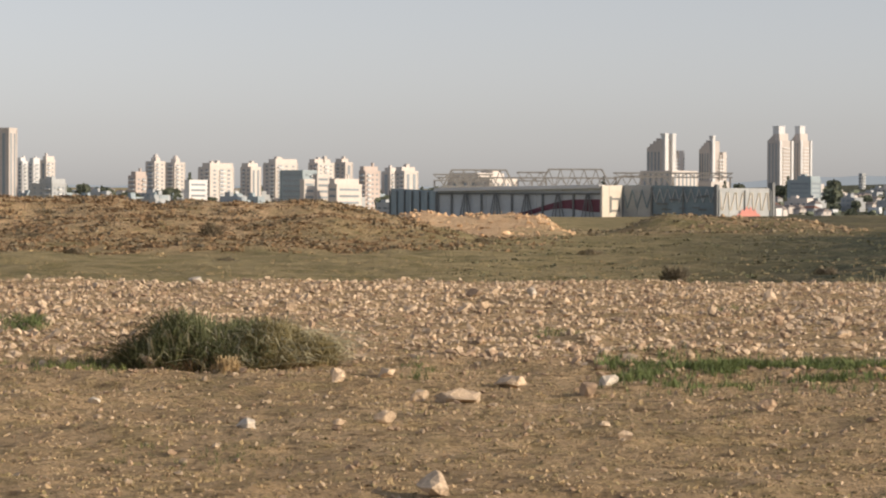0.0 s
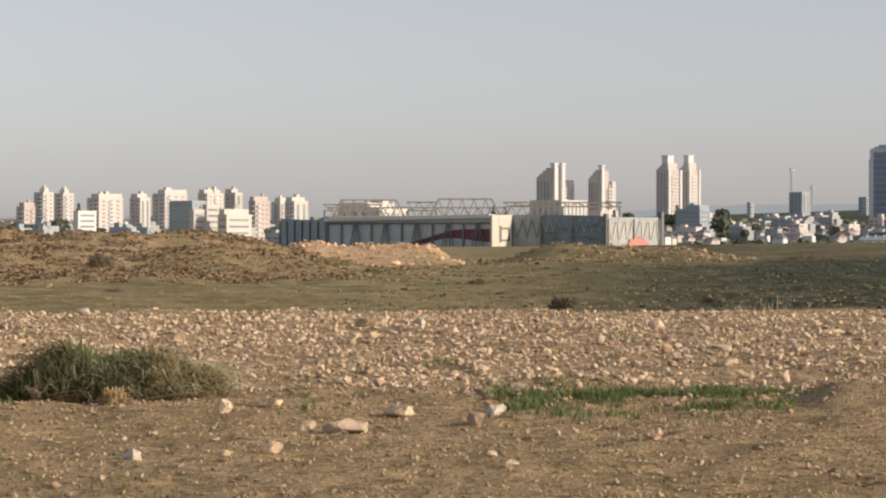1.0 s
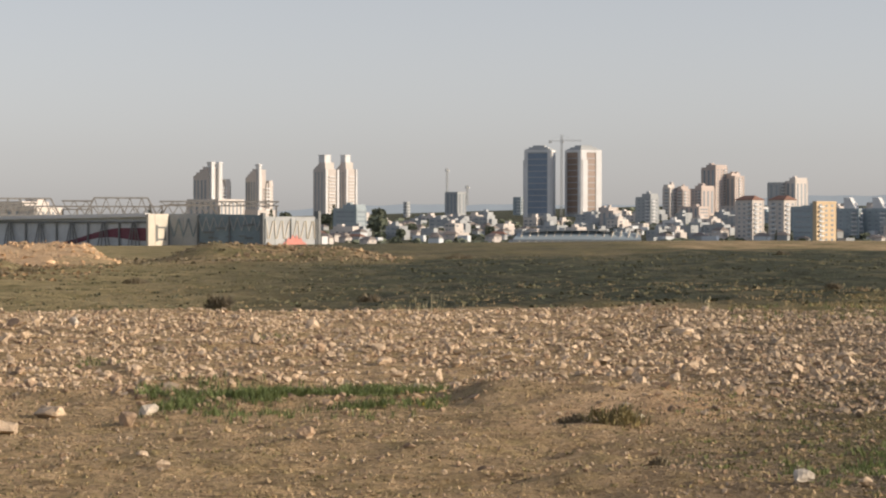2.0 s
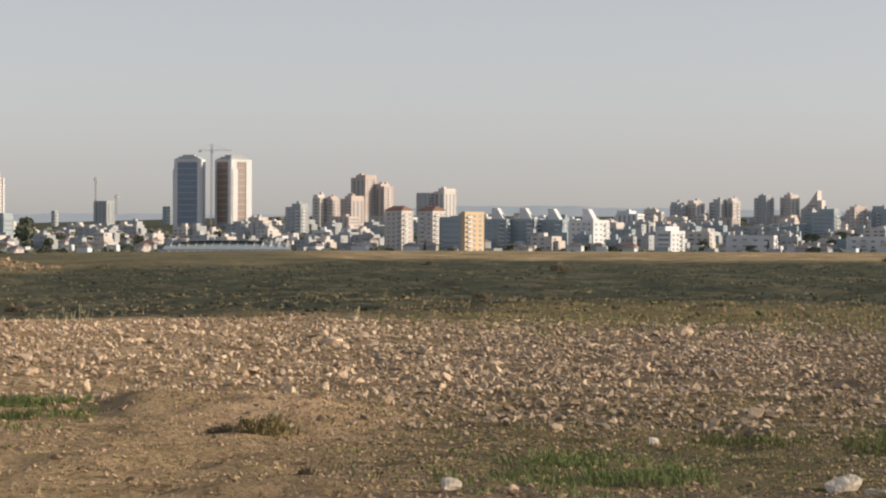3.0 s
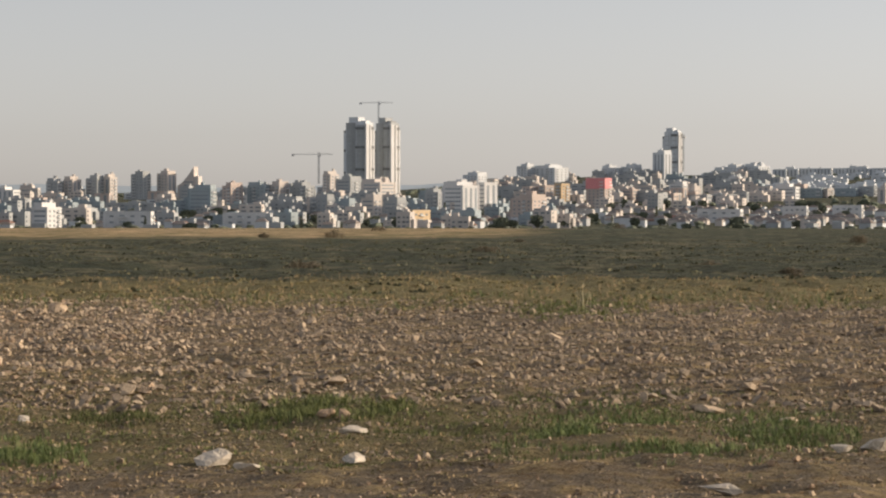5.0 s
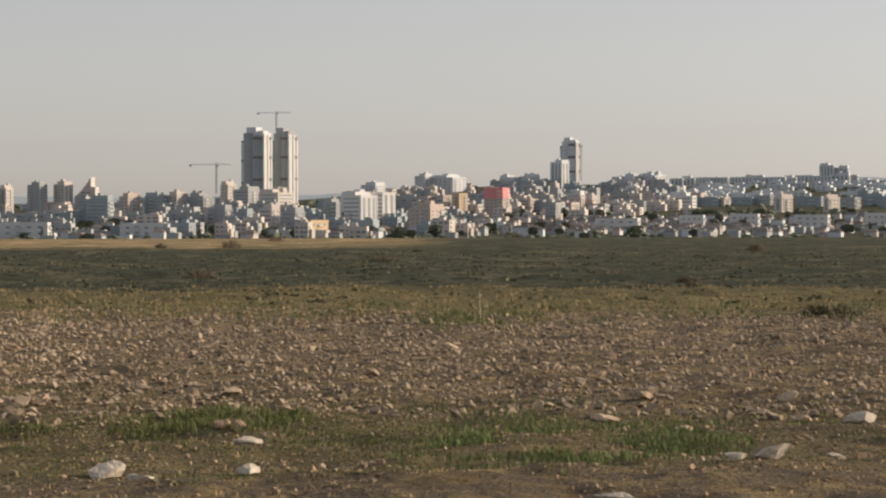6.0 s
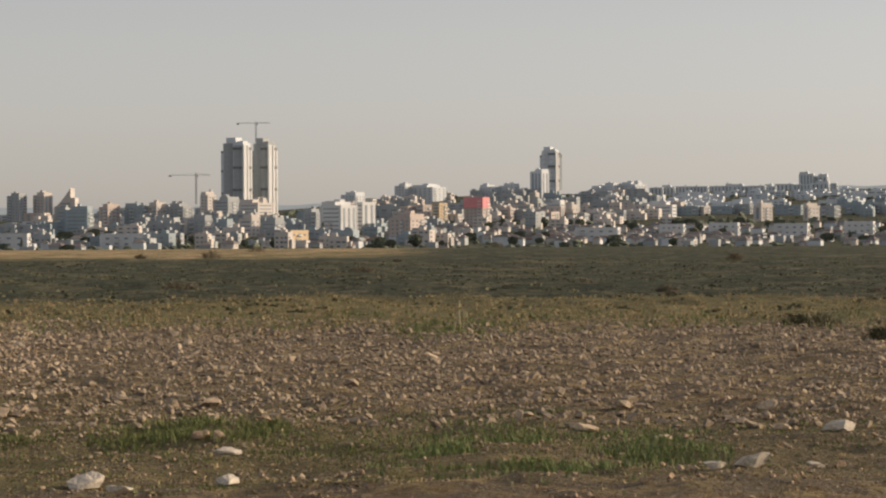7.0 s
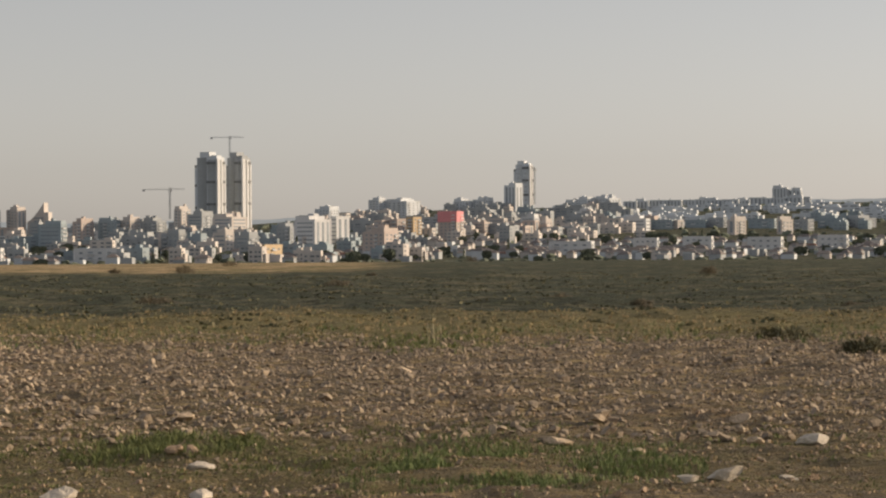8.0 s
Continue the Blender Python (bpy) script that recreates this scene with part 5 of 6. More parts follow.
def street_lamp(az, r, h):
    e = new("street_lamp")
    e.matrix_world = Matrix.Translation(spot(az, r)) @ pose(0, 0, 0, 0, 0, -az)
    bm = bmesh.new()
    bmesh.ops.create_cone(bm, segments=6, radius1=0.16, radius2=0.09, depth=h, matrix=pose(0, 0, h / 2))
    part("pole", bm, GREYW, e)
    bm = bmesh.new()
    bar(bm, (0, 0, h - 0.1), (1.6, 0, h + 0.3), 0.12)
    part("arm", bm, GREYW, e)
    part("lamp_head", boxes((1.2, 2.3, -0.2, 0.2, h + 0.2, h + 0.4)), GREYW, e)
    return tagged(e, "tall grey street lamp at the edge of town", "street lamp", group="street lamps at the town's edge")


for a, q, h in ((24.0, 1750, 9), (26.9, 1700, 9), (28.3, 1700, 10), (31.2, 1650, 10), (31.5, 1650, 11), (19.2, 1750, 9), (-5.9, 1650, 16), (-4.1, 1700, 13)):
    street_lamp(a, q, h)
# ---- scattered stuff: stones, tufts, leaves ----
def ico(level):
    bm = bmesh.new()
    bmesh.ops.create_icosphere(bm, subdivisions=level, radius=1)
    bm.verts.index_update()
    v = np.array([x.co[:] for x in bm.verts])
    f = np.array([[q.index for q in x.verts] for x in bm.faces])
    bm.free()
    return v, f


ICO1, ICO2 = ico(1), ico(2)
rg = np.random.default_rng(11)


def stone_shape(level, rng, bite=0.3):
    """An angular broken stone: a ball cut by random planes and squashed."""
    v, f = (ICO1, ICO2)[level - 1]
    v = v.copy()
    for _ in range(9 + 4 * level):
        d = rng.normal(size=3)
        d /= np.linalg.norm(d)
        k = rng.uniform(bite, 0.8)
        over = np.maximum(v @ d - k, 0)
        v -= over[:, None] * d
    v *= rng.uniform(0.75, 1.2, 3) * np.array([1.0, 0.85, 0.62])
    return v + rng.normal(scale=0.03, size=v.shape), f


def spin_z(v, a):
    c, s = np.cos(a), np.sin(a)
    return np.stack([v[..., 0] * c - v[..., 1] * s, v[..., 0] * s + v[..., 1] * c, v[..., 2]], -1)


def scatter(name, shapes, az, r, size, material, label, category, sink=0.15, tilt=0.4):
    """One object of many small pieces strewn on the ground."""
    V, F, base = [], [], 0
    z = ground_z(az, r)
    x, y = r * np.sin(np.radians(az)), r * np.cos(np.radians(az))
    which = rg.integers(0, len(shapes), len(az))
    for k, (v, f) in enumerate(shapes):
        idx = np.where(which == k)[0]
        if not len(idx):
            continue
        a = rg.uniform(0, 6.28, len(idx))[:, None]
        p = spin_z(np.broadcast_to(v, (len(idx), *v.shape)), a)
        t = rg.uniform(-tilt, tilt, (len(idx), 1))
        p = np.stack([p[..., 0], p[..., 1] * np.cos(t) - p[..., 2] * np.sin(t), p[..., 1] * np.sin(t) + p[..., 2] * np.cos(t)], -1)
        p = spin_z(p, a * 3.7) * size[idx][:, None, None]
        p = p + np.stack([x[idx], y[idx], z[idx] + size[idx] * (0.5 - sink)], -1)[:, None, :]
        n = v.shape[0]
        V.append(p.reshape(-1, 3))
        F.append((f[None] + (np.arange(len(idx)) * n)[:, None, None] + base).reshape(-1, f.shape[1]))
        base += len(idx) * n
    me = raw_mesh(name, np.concatenate(V), np.concatenate(F), material)
    return tagged(new(name, me), label, category, kind="stuff")


SMALL = [stone_shape(1, rg) for _ in range(24)]
BIG = [stone_shape(2, rg) for _ in range(14)]


def strip_of_stones(n, r0, r1, a0=-12, a1=44):
    """Azimuths and distances, thinned towards the edges and gathered in loose drifts."""
    az, r = rg.uniform(a0, a1, n * 3), np.sqrt(rg.uniform(r0 ** 2, r1 ** 2, n * 3))
    x, y = r * np.sin(np.radians(az)), r * np.cos(np.radians(az))
    keep = (0.5 + 0.5 * lumps(x, y, 6.0, 12)) * 0.75 + 0.35 > rg.uniform(0, 1, n * 3)
    keep &= r < stony_edge(az) + rg.normal(0, 1.2, n * 3)
    return az[keep][:n], r[keep][:n]


def strew(name, n, r0, r1, a0, a1, mu, sd, lo, hi, material, label, fade=0):
    """Stones over a stretch; with fade they thin out towards the end (1) or the beginning (-1) of it."""
    az, r = strip_of_stones(n, r0, r1, a0, a1)
    if fade:
        w = step(a1, a1 - 14, az) if fade > 0 else step(a0, a0 + 14, az)
        keep = w > rg.uniform(0, 1, len(az))
        az, r = az[keep], r[keep]
    scatter(name, SMALL, az, r, np.clip(rg.lognormal(mu, sd, len(az)), lo, hi), material, label, name)


strew("stones", 12500, 28, 61, -12, 26, -3.25, 0.5, 0.015, 0.15, STONE, "strewn pale limestone rubble", 1)
strew("stones", 8000, 26, 61, -12, 26, -3.4, 0.5, 0.015, 0.13, STONE_RED, "strewn ochre stones and clods", 1)
strew("stones", 13500, 24, 60, 8, 44, -3.42, 0.52, 0.014, 0.14, STONE_GREY, "strewn grey limestone rubble", -1)
strew("clods", 6000, 24, 60, 8, 44, -3.4, 0.5, 0.014, 0.10, CLOD, "strewn grey-brown clods of earth", -1)
az, r = strip_of_stones(5500, 15, 34)
scatter("pebbles", SMALL, az, r, np.clip(rg.lognormal(-4.1, 0.5, len(az)), 0.008, 0.05), STONE, "small pale pebbles on bare earth", "pebbles")
az, r = strip_of_stones(6000, 15, 40)
scatter("clods", SMALL, az, r, np.clip(rg.lognormal(-4.0, 0.5, len(az)), 0.01, 0.05), STONE_RED, "small brown clods of earth", "clods")


def blades(n, h, w, spread, lean, seed):
    """A tuft: n narrow bent blades, two quads each."""
    rng = np.random.default_rng(seed)
    V, F = [], []
    for i in range(n):
        a, q = rng.uniform(0, 6.28), spread * rng.uniform(0, 1) ** 0.7
        b = np.array([q * np.cos(a), q * np.sin(a), 0])
        d = np.array([np.cos(a + rng.normal(0, 0.7)), np.sin(a + rng.normal(0, 0.7)), 0])
        s = np.array([-d[1], d[0], 0]) * w
        hh = h * rng.uniform(0.5, 1.1)
        l = lean * rng.uniform(0.3, 1.2)
        m, t = b + d * l * 0.35 * hh + [0, 0, hh * 0.6], b + d * l * hh + [0, 0, hh]
        k = len(V)
        V += [b - s, b + s, m - s * 0.8, m + s * 0.8, t - s * 0.15, t + s * 0.15]
        F += [(k, k + 1, k + 3, k + 2), (k + 2, k + 3, k + 5, k + 4)]
    return np.array(V), np.array(F)


def clump(seed):
    """A low ragged cushion of growth."""
    rng = np.random.default_rng(seed)
    v, f = ICO1
    v = v * (1 + 0.35 * np.sin(v @ rng.normal(size=3) * 4 + seed)[:, None] + rng.normal(0, 0.16, (len(v), 1)))
    return v * np.array([1.0, 1.0, 0.5]) * rng.uniform(0.8, 1.2, 3), f


CUSHION = [clump(s) for s in range(60, 68)]


def brush(n, seed, width=0.13):
    """A wide low tuft of broad short blades."""
    rng = np.random.default_rng(seed)
    a, q = rng.uniform(0, 6.28, n), np.sqrt(rng.uniform(0, 1, n))
    b = np.stack([q * np.cos(a), q * np.sin(a), np.full(n, -0.1)], -1)
    t = b * rng.uniform(0.9, 1.4, n)[:, None] + np.stack([rng.normal(0, 0.15, n), rng.normal(0, 0.15, n), rng.uniform(0.25, 0.75, n) * (1.2 - 0.6 * q)], -1)
    c = rng.uniform(0, 6.28, n)
    w = np.stack([np.cos(c), np.sin(c), np.zeros(n)], -1) * width
    V = np.stack([b - w, b + w, t + w * 0.45, t - w * 0.45], 1).reshape(-1, 3)
    return V, np.arange(4 * n).reshape(n, 4)


BRUSH = [brush(7, 140 + s) for s in range(8)]
MAT = [(v * np.array([1.3, 1.3, 0.55]), f) for v, f in (brush(7, 160 + s, 0.22) for s in range(8))]


def straws(n, seed):
    """A pinch of loose straws lying about."""
    rng = np.random.default_rng(seed)
    V, F = [], []
    for i in range(n):
        a, l = rng.uniform(0, 6.28), rng.uniform(0.6, 1.6)
        c = np.array([*rng.normal(0, 0.9, 2), rng.uniform(0, 0.25)])
        d = np.array([np.cos(a), np.sin(a), rng.uniform(-0.1, 0.35)]) * l
        w = np.array([-np.sin(a), np.cos(a), 0.9]) * 0.07
        k = len(V)
        V += [c - d - w, c + d - w, c + d + w, c - d + w]
        F.append((k, k + 1, k + 2, k + 3))
    return np.array(V), np.array(F)


# soil crumbs: small irregular eight-sided lumps
CRUMBS = []
for k in range(10):
    v = np.array([(1, 0, 0), (0, 1, 0), (-1, 0, 0), (0, -1, 0), (0, 0, 0.6), (0, 0, -0.6)], float) + np.random.default_rng(300 + k).normal(0, 0.25, (6, 3))
    CRUMBS.append((v, np.array([(0, 1, 4), (1, 2, 4), (2, 3, 4), (3, 0, 4), (1, 0, 5), (2, 1, 5), (3, 2, 5), (0, 3, 5)])))


def crumbs(n, r0, r1, a0, a1, lo, hi, material, label, seed):
    az, r = rg.uniform(a0, a1, n), np.sqrt(rg.uniform(r0 ** 2, r1 ** 2, n))
    x, y = r * np.sin(np.radians(az)), r * np.cos(np.radians(az))
    keep = rough(x, y, 0.9, seed) + 0.6 * rough(x, y, 0.35, seed + 1) > rg.uniform(-0.9, 0.5, n)
    az, r = az[keep], r[keep]
    scatter("crumbs", CRUMBS, az, r, np.clip(rg.lognormal(math.log(lo * 1.8), 0.4, len(az)), lo, hi), material, label, "crumbs", sink=0.4)


crumbs(24000, 29, 61, -12, 24, 0.016, 0.06, STONE, "small limestone chips between the larger stones", 51)
crumbs(16000, 27, 61, -12, 24, 0.016, 0.06, STONE_RED, "small ochre chips and clods between the stones", 53)
crumbs(20000, 25, 59, 15, 44, 0.016, 0.06, CLOD, "small grey-brown clods between the stones", 55)
crumbs(14000, 25, 59, 15, 44, 0.014, 0.05, STONE_GREY, "small grey limestone chips between the stones", 57)
crumbs(29000, 14.5, 31, -12, 22, 0.006, 0.026, CRUMB, "loose tan crumbs of dry soil", 31)
crumbs(18000, 14.5, 31, -12, 22, 0.006, 0.026, CRUMB_OLIVE, "olive-brown crumbs of soil and dead turf", 33)
crumbs(16000, 14.5, 27, 14, 44, 0.006, 0.026, CLOD, "grey-brown crumbs of soil", 35)
crumbs(11000, 18.3, 27, 14, 44, 0.006, 0.026, CRUMB_OLIVE, "olive-brown crumbs of soil and dead turf", 37)
az, r = rg.uniform(-1.8, 2.7, 800), rg.normal(203, 6, 800)
scatter("clods", CRUMBS, az, r, np.clip(rg.lognormal(-2.3, 0.5, 800), 0.05, 0.3), SAND_CLOD, "sandy clods on the pale bank", "clods", sink=0.3)
az, r = rg.uniform(4.8, 8.6, 700), rg.normal(212, 6, 700)
scatter("clods", CRUMBS, az, r, np.clip(rg.lognormal(-2.3, 0.5, 700), 0.05, 0.3), CRUMB, "brown clods on the low rubble bank", "clods", sink=0.3)
LITTER = [straws(3, 80 + s) for s in range(6)]
TUFT = [blades(6, 1.0, 0.045, 0.4, 0.7, s) for s in range(6)]


def patch(n, a0, a1, r0, r1, h, material, label, name="grass", shapes=TUFT, patchy=3.0):
    az, r = rg.normal((a0 + a1) / 2, (a1 - a0) / 3.2, n), rg.normal((r0 + r1) / 2, (r1 - r0) / 3.6, n)
    keep = (az > a0) & (az < a1)
    az, r = az[keep], r[keep]
    x, y = r * np.sin(np.radians(az)), r * np.cos(np.radians(az))
    keep = (lumps(x, y, patchy, 13) > -0.35) & (rough(x, y, 0.7, 21) + 0.5 * rough(x, y, 0.3, 22) > rg.uniform(-0.9, 0.3, len(az)))
    az, r = az[keep], r[keep]
    return scatter(name, shapes, az, r, h * rg.uniform(0.5, 1.3, len(az)), material, label, "grass", sink=0.52, tilt=0.2)


def cover(n, a0, a1, r0, r1, h, material, label, name="grass", shapes=TUFT, size=5.0, cut=0.0, seed=15, fade=0.0):
    az, r = rg.uniform(a0, a1, n), np.sqrt(rg.uniform(r0 ** 2, r1 ** 2, n))
    x, y = r * np.sin(np.radians(az)), r * np.cos(np.radians(az))
    keep = lumps(x, y, size, seed) > cut
    az, r = az[keep], r[keep]
    if fade:
        keep = step(a1, a1 - fade, az) > rg.uniform(0, 1, len(az))
        az, r = az[keep], r[keep]
    return scatter(name, shapes, az, r, h * rg.uniform(0.4, 1.3, len(az)), material, label, "grass", sink=0.52, tilt=0.2)


# green patches in the stony strip and along the track
# Weeds left of the bush in a duller green that also carries its shadow.
patch(700, -8.91, -6.32, 26.8, 28.6, 0.080, WEEDY, "green weeds beside the bush, darkened for its shadow")
patch(4600, 3.16, 9.43, 25.4, 29.4, 0.085, BLADE, "lush green grass patch by the track")
patch(2600, 3.3, 9.35, 26.2, 28.6, 0.080, BLADE, "dense green grass patch by the track")
patch(300, -8.91, -7.84, 34.9, 38.8, 0.099, BLADE, "green weeds among stones")
patch(200, 1.80, 2.94, 33.9, 36.1, 0.062, BLADE, "green weeds among stones")
patch(200, 5.45, 6.69, 42.2, 44.6, 0.062, BLADE, "green weeds among stones")
patch(120, -0.95, -0.15, 25.6, 28.3, 0.062, BLADE, "small green weed clump")
patch(2300, 16.13, 22.06, 18.5, 21.4, 0.058, BLADE, "green grass patch by the track")
patch(1500, 16.6, 21.8, 18.8, 20.8, 0.062, BLADE, "bright green grass clumps by the track")
patch(1500, 30.8, 37.0, 20.3, 22.6, 0.060, BLADE, "bright green grass clumps by the track")
patch(850, 20.63, 23.84, 22.7, 24.5, 0.050, WEEDY, "thin green grass among stones")
patch(1020, 25.68, 28.30, 22.2, 25.3, 0.068, WEEDY, "thin green grass among stones")
patch(850, 26.38, 31.67, 20.9, 22.8, 0.037, WEEDY, "thin green grass by the track")
patch(4600, 30.20, 37.52, 19.5, 24.1, 0.056, BLADE, "yellow-green grass patch by the track")
patch(1680, 24.46, 28.55, 22.2, 24.6, 0.062, WEEDY, "thin green grass by the track")
patch(1200, 30.38, 33.13, 47.0, 55.5, 0.099, WEEDY, "tall green weeds at the stones' edge")
patch(1200, 30.10, 35.82, 25.0, 27.1, 0.043, WEEDY, "thin green grass among stones")
patch(250, -6.59, -2.87, 17.4, 18.9, 0.037, WEEDY, "sparse green weeds on bare earth")
cover(14000, -12, 44, 15, 32, 0.016, LITTER_STRAW, "matted dry straw on bare earth", size=3.0, cut=-0.3, shapes=LITTER)
cover(9000, -12, 44, 15, 33, 0.045, STRAW, "short dry tufts on bare earth", size=2.2, cut=0.0, seed=41, shapes=BRUSH)
cover(5000, -12, 44, 15, 33, 0.040, DRYSCRUB, "brown trodden tufts on bare earth", size=1.7, cut=0.1, seed=42, shapes=BRUSH)
cover(4500, 14, 44, 18.3, 27, 0.05, WEEDY, "dull green tufts along the track", size=2.4, cut=0.0, seed=43, shapes=BRUSH)
# Flat mats added as dark mottling that stands in for clod shadows.
cover(5000, -12, 30, 15, 31, 0.045, OLIVE_DRY, "flat olive mats laid in for clod shadows on bare earth", size=1.3, cut=0.1, seed=44, shapes=MAT)
cover(3500, -12, 44, 28, 60, 0.07, STRAW, "thin dry grass between the stones", size=4.0, cut=0.1)
cover(5500, 15, 44, 50, 82, 0.10, STRAW, "dry yellow grass beyond the stones", size=5.0, cut=-0.2)
cover(3500, 15, 44, 52, 80, 0.13, OLIVE_DRY, "low dull tufts beyond the stones", size=3.0, cut=0.0, seed=27, shapes=MAT)
cover(3000, 15, 44, 49, 64, 0.12, BLADE, "yellow-green weeds along the stones", size=4.0, cut=0.15, seed=17)
cover(5000, -12, 16, 60, 120, 0.10, STRAW, "dry grass on the pasture", size=5.0, cut=-0.1, shapes=BRUSH)
cover(5500, 1, 44, 64, 210, 0.24, TURF, "dark green pasture tufts", size=6.0, cut=0.1, seed=18, shapes=MAT)
cover(8000, 0, 44, 64, 230, 0.24, MOSS, "dull olive pasture tufts", size=7.0, cut=-0.1, seed=28, shapes=MAT)
cover(9000, -14, 3.0, 138, 192, 0.38, SCRUB, "dark scrub on the spoil ridge", fade=6.0, size=6.0, cut=0.15, seed=22, shapes=MAT)
cover(17000, -14, 3.0, 136, 192, 0.34, DRYSCRUB, "dry brown scrub on the spoil ridge", fade=7.0, size=4.0, cut=-0.1, seed=23, shapes=MAT)
cover(3500, -14, 3.0, 130, 192, 0.2, STRAW, "dry straw growth on the spoil ridge", fade=7.0, size=5.0, cut=0.2, seed=25, shapes=MAT)
cover(1200, 2.6, 8, 195, 235, 0.40, SCRUB, "dark scrub on the earth heaps", size=5.0, cut=0.1, seed=24, shapes=MAT)


def town_trees(n, a0, a1, r0, r1, lo, hi):
    """Hedges and tree tops that fill the gaps between the houses."""
    az, r = rg.uniform(a0, a1, n), np.sqrt(rg.uniform(r0 ** 2, r1 ** 2, n))
    x, y = r * np.sin(np.radians(az)), r * np.cos(np.radians(az))
    keep = lumps(x, y, 90.0, 31) > -0.15
    az, r = az[keep], r[keep]
    scatter("town_trees", CUSHION, az, r, rg.uniform(lo, hi, len(az)), FOLIAGE, "dark hedges and tree tops between houses", "trees", sink=0.2, tilt=0.2)


town_trees(900, -10, 42, 1780, 1960, 1.5, 3.6)
town_trees(1500, 6, 43, 1900, 2900, 1.8, 4.2)
town_trees(900, -10, 6, 2000, 2900, 3.0, 6.5)
town_trees(500, 12, 28, 2700, 4300, 3.0, 5.0)
town_trees(800, 28, 43, 2700, 4500, 3.0, 6.0)
FLOWERS = [ICO1]
patch(160, 7.2, 9.4, 26.2, 28.4, 0.016, FLOWER, "small yellow flower heads above the grass", "flowers", FLOWERS)


def bush(az, r, w, h, material, label, n=900, seed=1, name="bush", blade=0.012, stem=0.3, bare=False):
    """A dense mound of thin arching stems."""
    rng = np.random.default_rng(seed)
    a, q = rng.uniform(0, 6.28, n), np.sqrt(rng.uniform(0, 1, n))
    edge = 1 + 0.12 * np.sin(3 * a + seed) + 0.09 * np.sin(5 * a + 2 * seed)
    dome = h * np.sqrt(np.clip(1 - 0.93 * q ** 1.7, 0.03, 1)) * (1 + 0.12 * np.sin(2.3 * q * np.cos(a) * 3 + seed) + rng.normal(0, 0.05, n))
    root = rng.uniform(0, 0.78, n) ** 0.8 * dome
    base = np.stack([q * np.cos(a) * w * 0.45 * edge, q * np.sin(a) * w * 0.38 * edge, root], -1)
    # stems rise through the crown, lean out any way and droop at the tip
    turn = a + rng.normal(0, 1.1, n)
    out = np.stack([np.cos(turn), np.sin(turn), np.zeros(n)], -1)
    side = np.stack([-out[:, 1], out[:, 0], np.full(n, 0.4)], -1) * blade * rng.uniform(0.7, 1.6, n)[:, None]
    rise = np.maximum(dome - root, 0.12 * h) * rng.uniform(0.8, 1.25, n)
    reach = stem * h * rng.uniform(0.25, 1.0, n)
    droop = rise * rng.uniform(0.0, 0.7, n) * min(1.0, stem)
    up = np.array([0, 0, 1.0])
    pts = [base + out * (reach * t)[:, None] + up * np.maximum(rise * min(1.0, 1.5 * t) - droop * t ** 3, -root)[:, None] for t in (0.0, 0.35, 0.7, 1.0)]
    wid = (1.0, 0.9, 0.7, 0.15)
    V = np.stack([p + s * side * k for p, k in zip(pts, wid) for s in (-1, 1)], 1).reshape(-1, 3)
    k = np.arange(n)[:, None] * 8
    F = np.concatenate([k + np.array([[0, 1, 3, 2]]), k + np.array([[2, 3, 5, 4]]), k + np.array([[4, 5, 7, 6]])])
    ob = new(name, raw_mesh(name, V, F, material))
    ob.matrix_world = Matrix.Translation(spot(az, r, -0.02)) @ pose(0, 0, 0, 0, 0, -az)
    if bare:
        return ob
    return tagged(ob, label, "bush")


def big_bush(az, r, w, h, seed, leaf=OLIVE, label="big rounded olive-grey bush of thin arching stems"):
    """A bush of dense foliage with longer pale strands and dry stems at its foot."""
    e = new("bush")
    e.matrix_world = Matrix.Translation(spot(az, r)) @ pose(0, 0, 0, 0, 0, -az)
    for name, k, hk, m, n, bl, st in (("foliage", 1.0, 0.96, leaf, 3800, 0.0045, 0.6), ("strands", 1.05, 1.02, STRAND, 420, 0.0055, 1.3), ("stems", 1.1, 0.45, DRYSCRUB, 500, 0.004, 1.0)):
        ob = bush(az, r, w * k, h * hk, m, "", n, seed + len(name), name, bl, st, True)
        ob.parent = e
        ob.matrix_parent_inverse = e.matrix_world.inverted()
    return tagged(e, label, "bush")


big_bush(-4.75, 27.6, 1.85, 0.58, 3)
big_bush(-3.35, 27.4, 1.15, 0.46, 14, OLIVE_DRY, "half-dry yellow-olive bush of thin arching stems")
bush(-4.33, 26.2, 0.30, 0.17, STRAW, "dry straw-coloured weed beside the bush", 200, 5, blade=0.0060, stem=0.40)
bush(12.85, 23.5, 0.60, 0.19, OLIVE_DRY, "small dry olive bush on the earth hump", 260, 6, blade=0.0070, stem=0.40)
bush(12.04, 23.7, 0.38, 0.09, SCRUB, "low dark weeds on the earth hump", 300, 7, blade=0.0070, stem=0.40)
bush(13.79, 19.8, 0.24, 0.10, SCRUB, "low dark dry weed", 200, 8, blade=0.0060, stem=0.40)
bush(-4.68, 148.6, 1.19, 0.89, SCRUB, "dark dry scrub bush on the pasture", 300, 40, blade=0.0110, stem=0.70)
bush(0.81, 160.8, 1.29, 0.45, SCRUB, "dark dry scrub bush on the pasture", 300, 41, blade=0.0110, stem=0.70)
bush(4.70, 76.2, 0.77, 0.41, SCRUB, "dark dry scrub bush on the pasture", 300, 42, blade=0.0110, stem=0.70)
bush(-2.57, 222.2, 3.56, 1.07, SCRUB, "dark dry scrub bush on the pasture", 300, 43, blade=0.0110, stem=0.70)
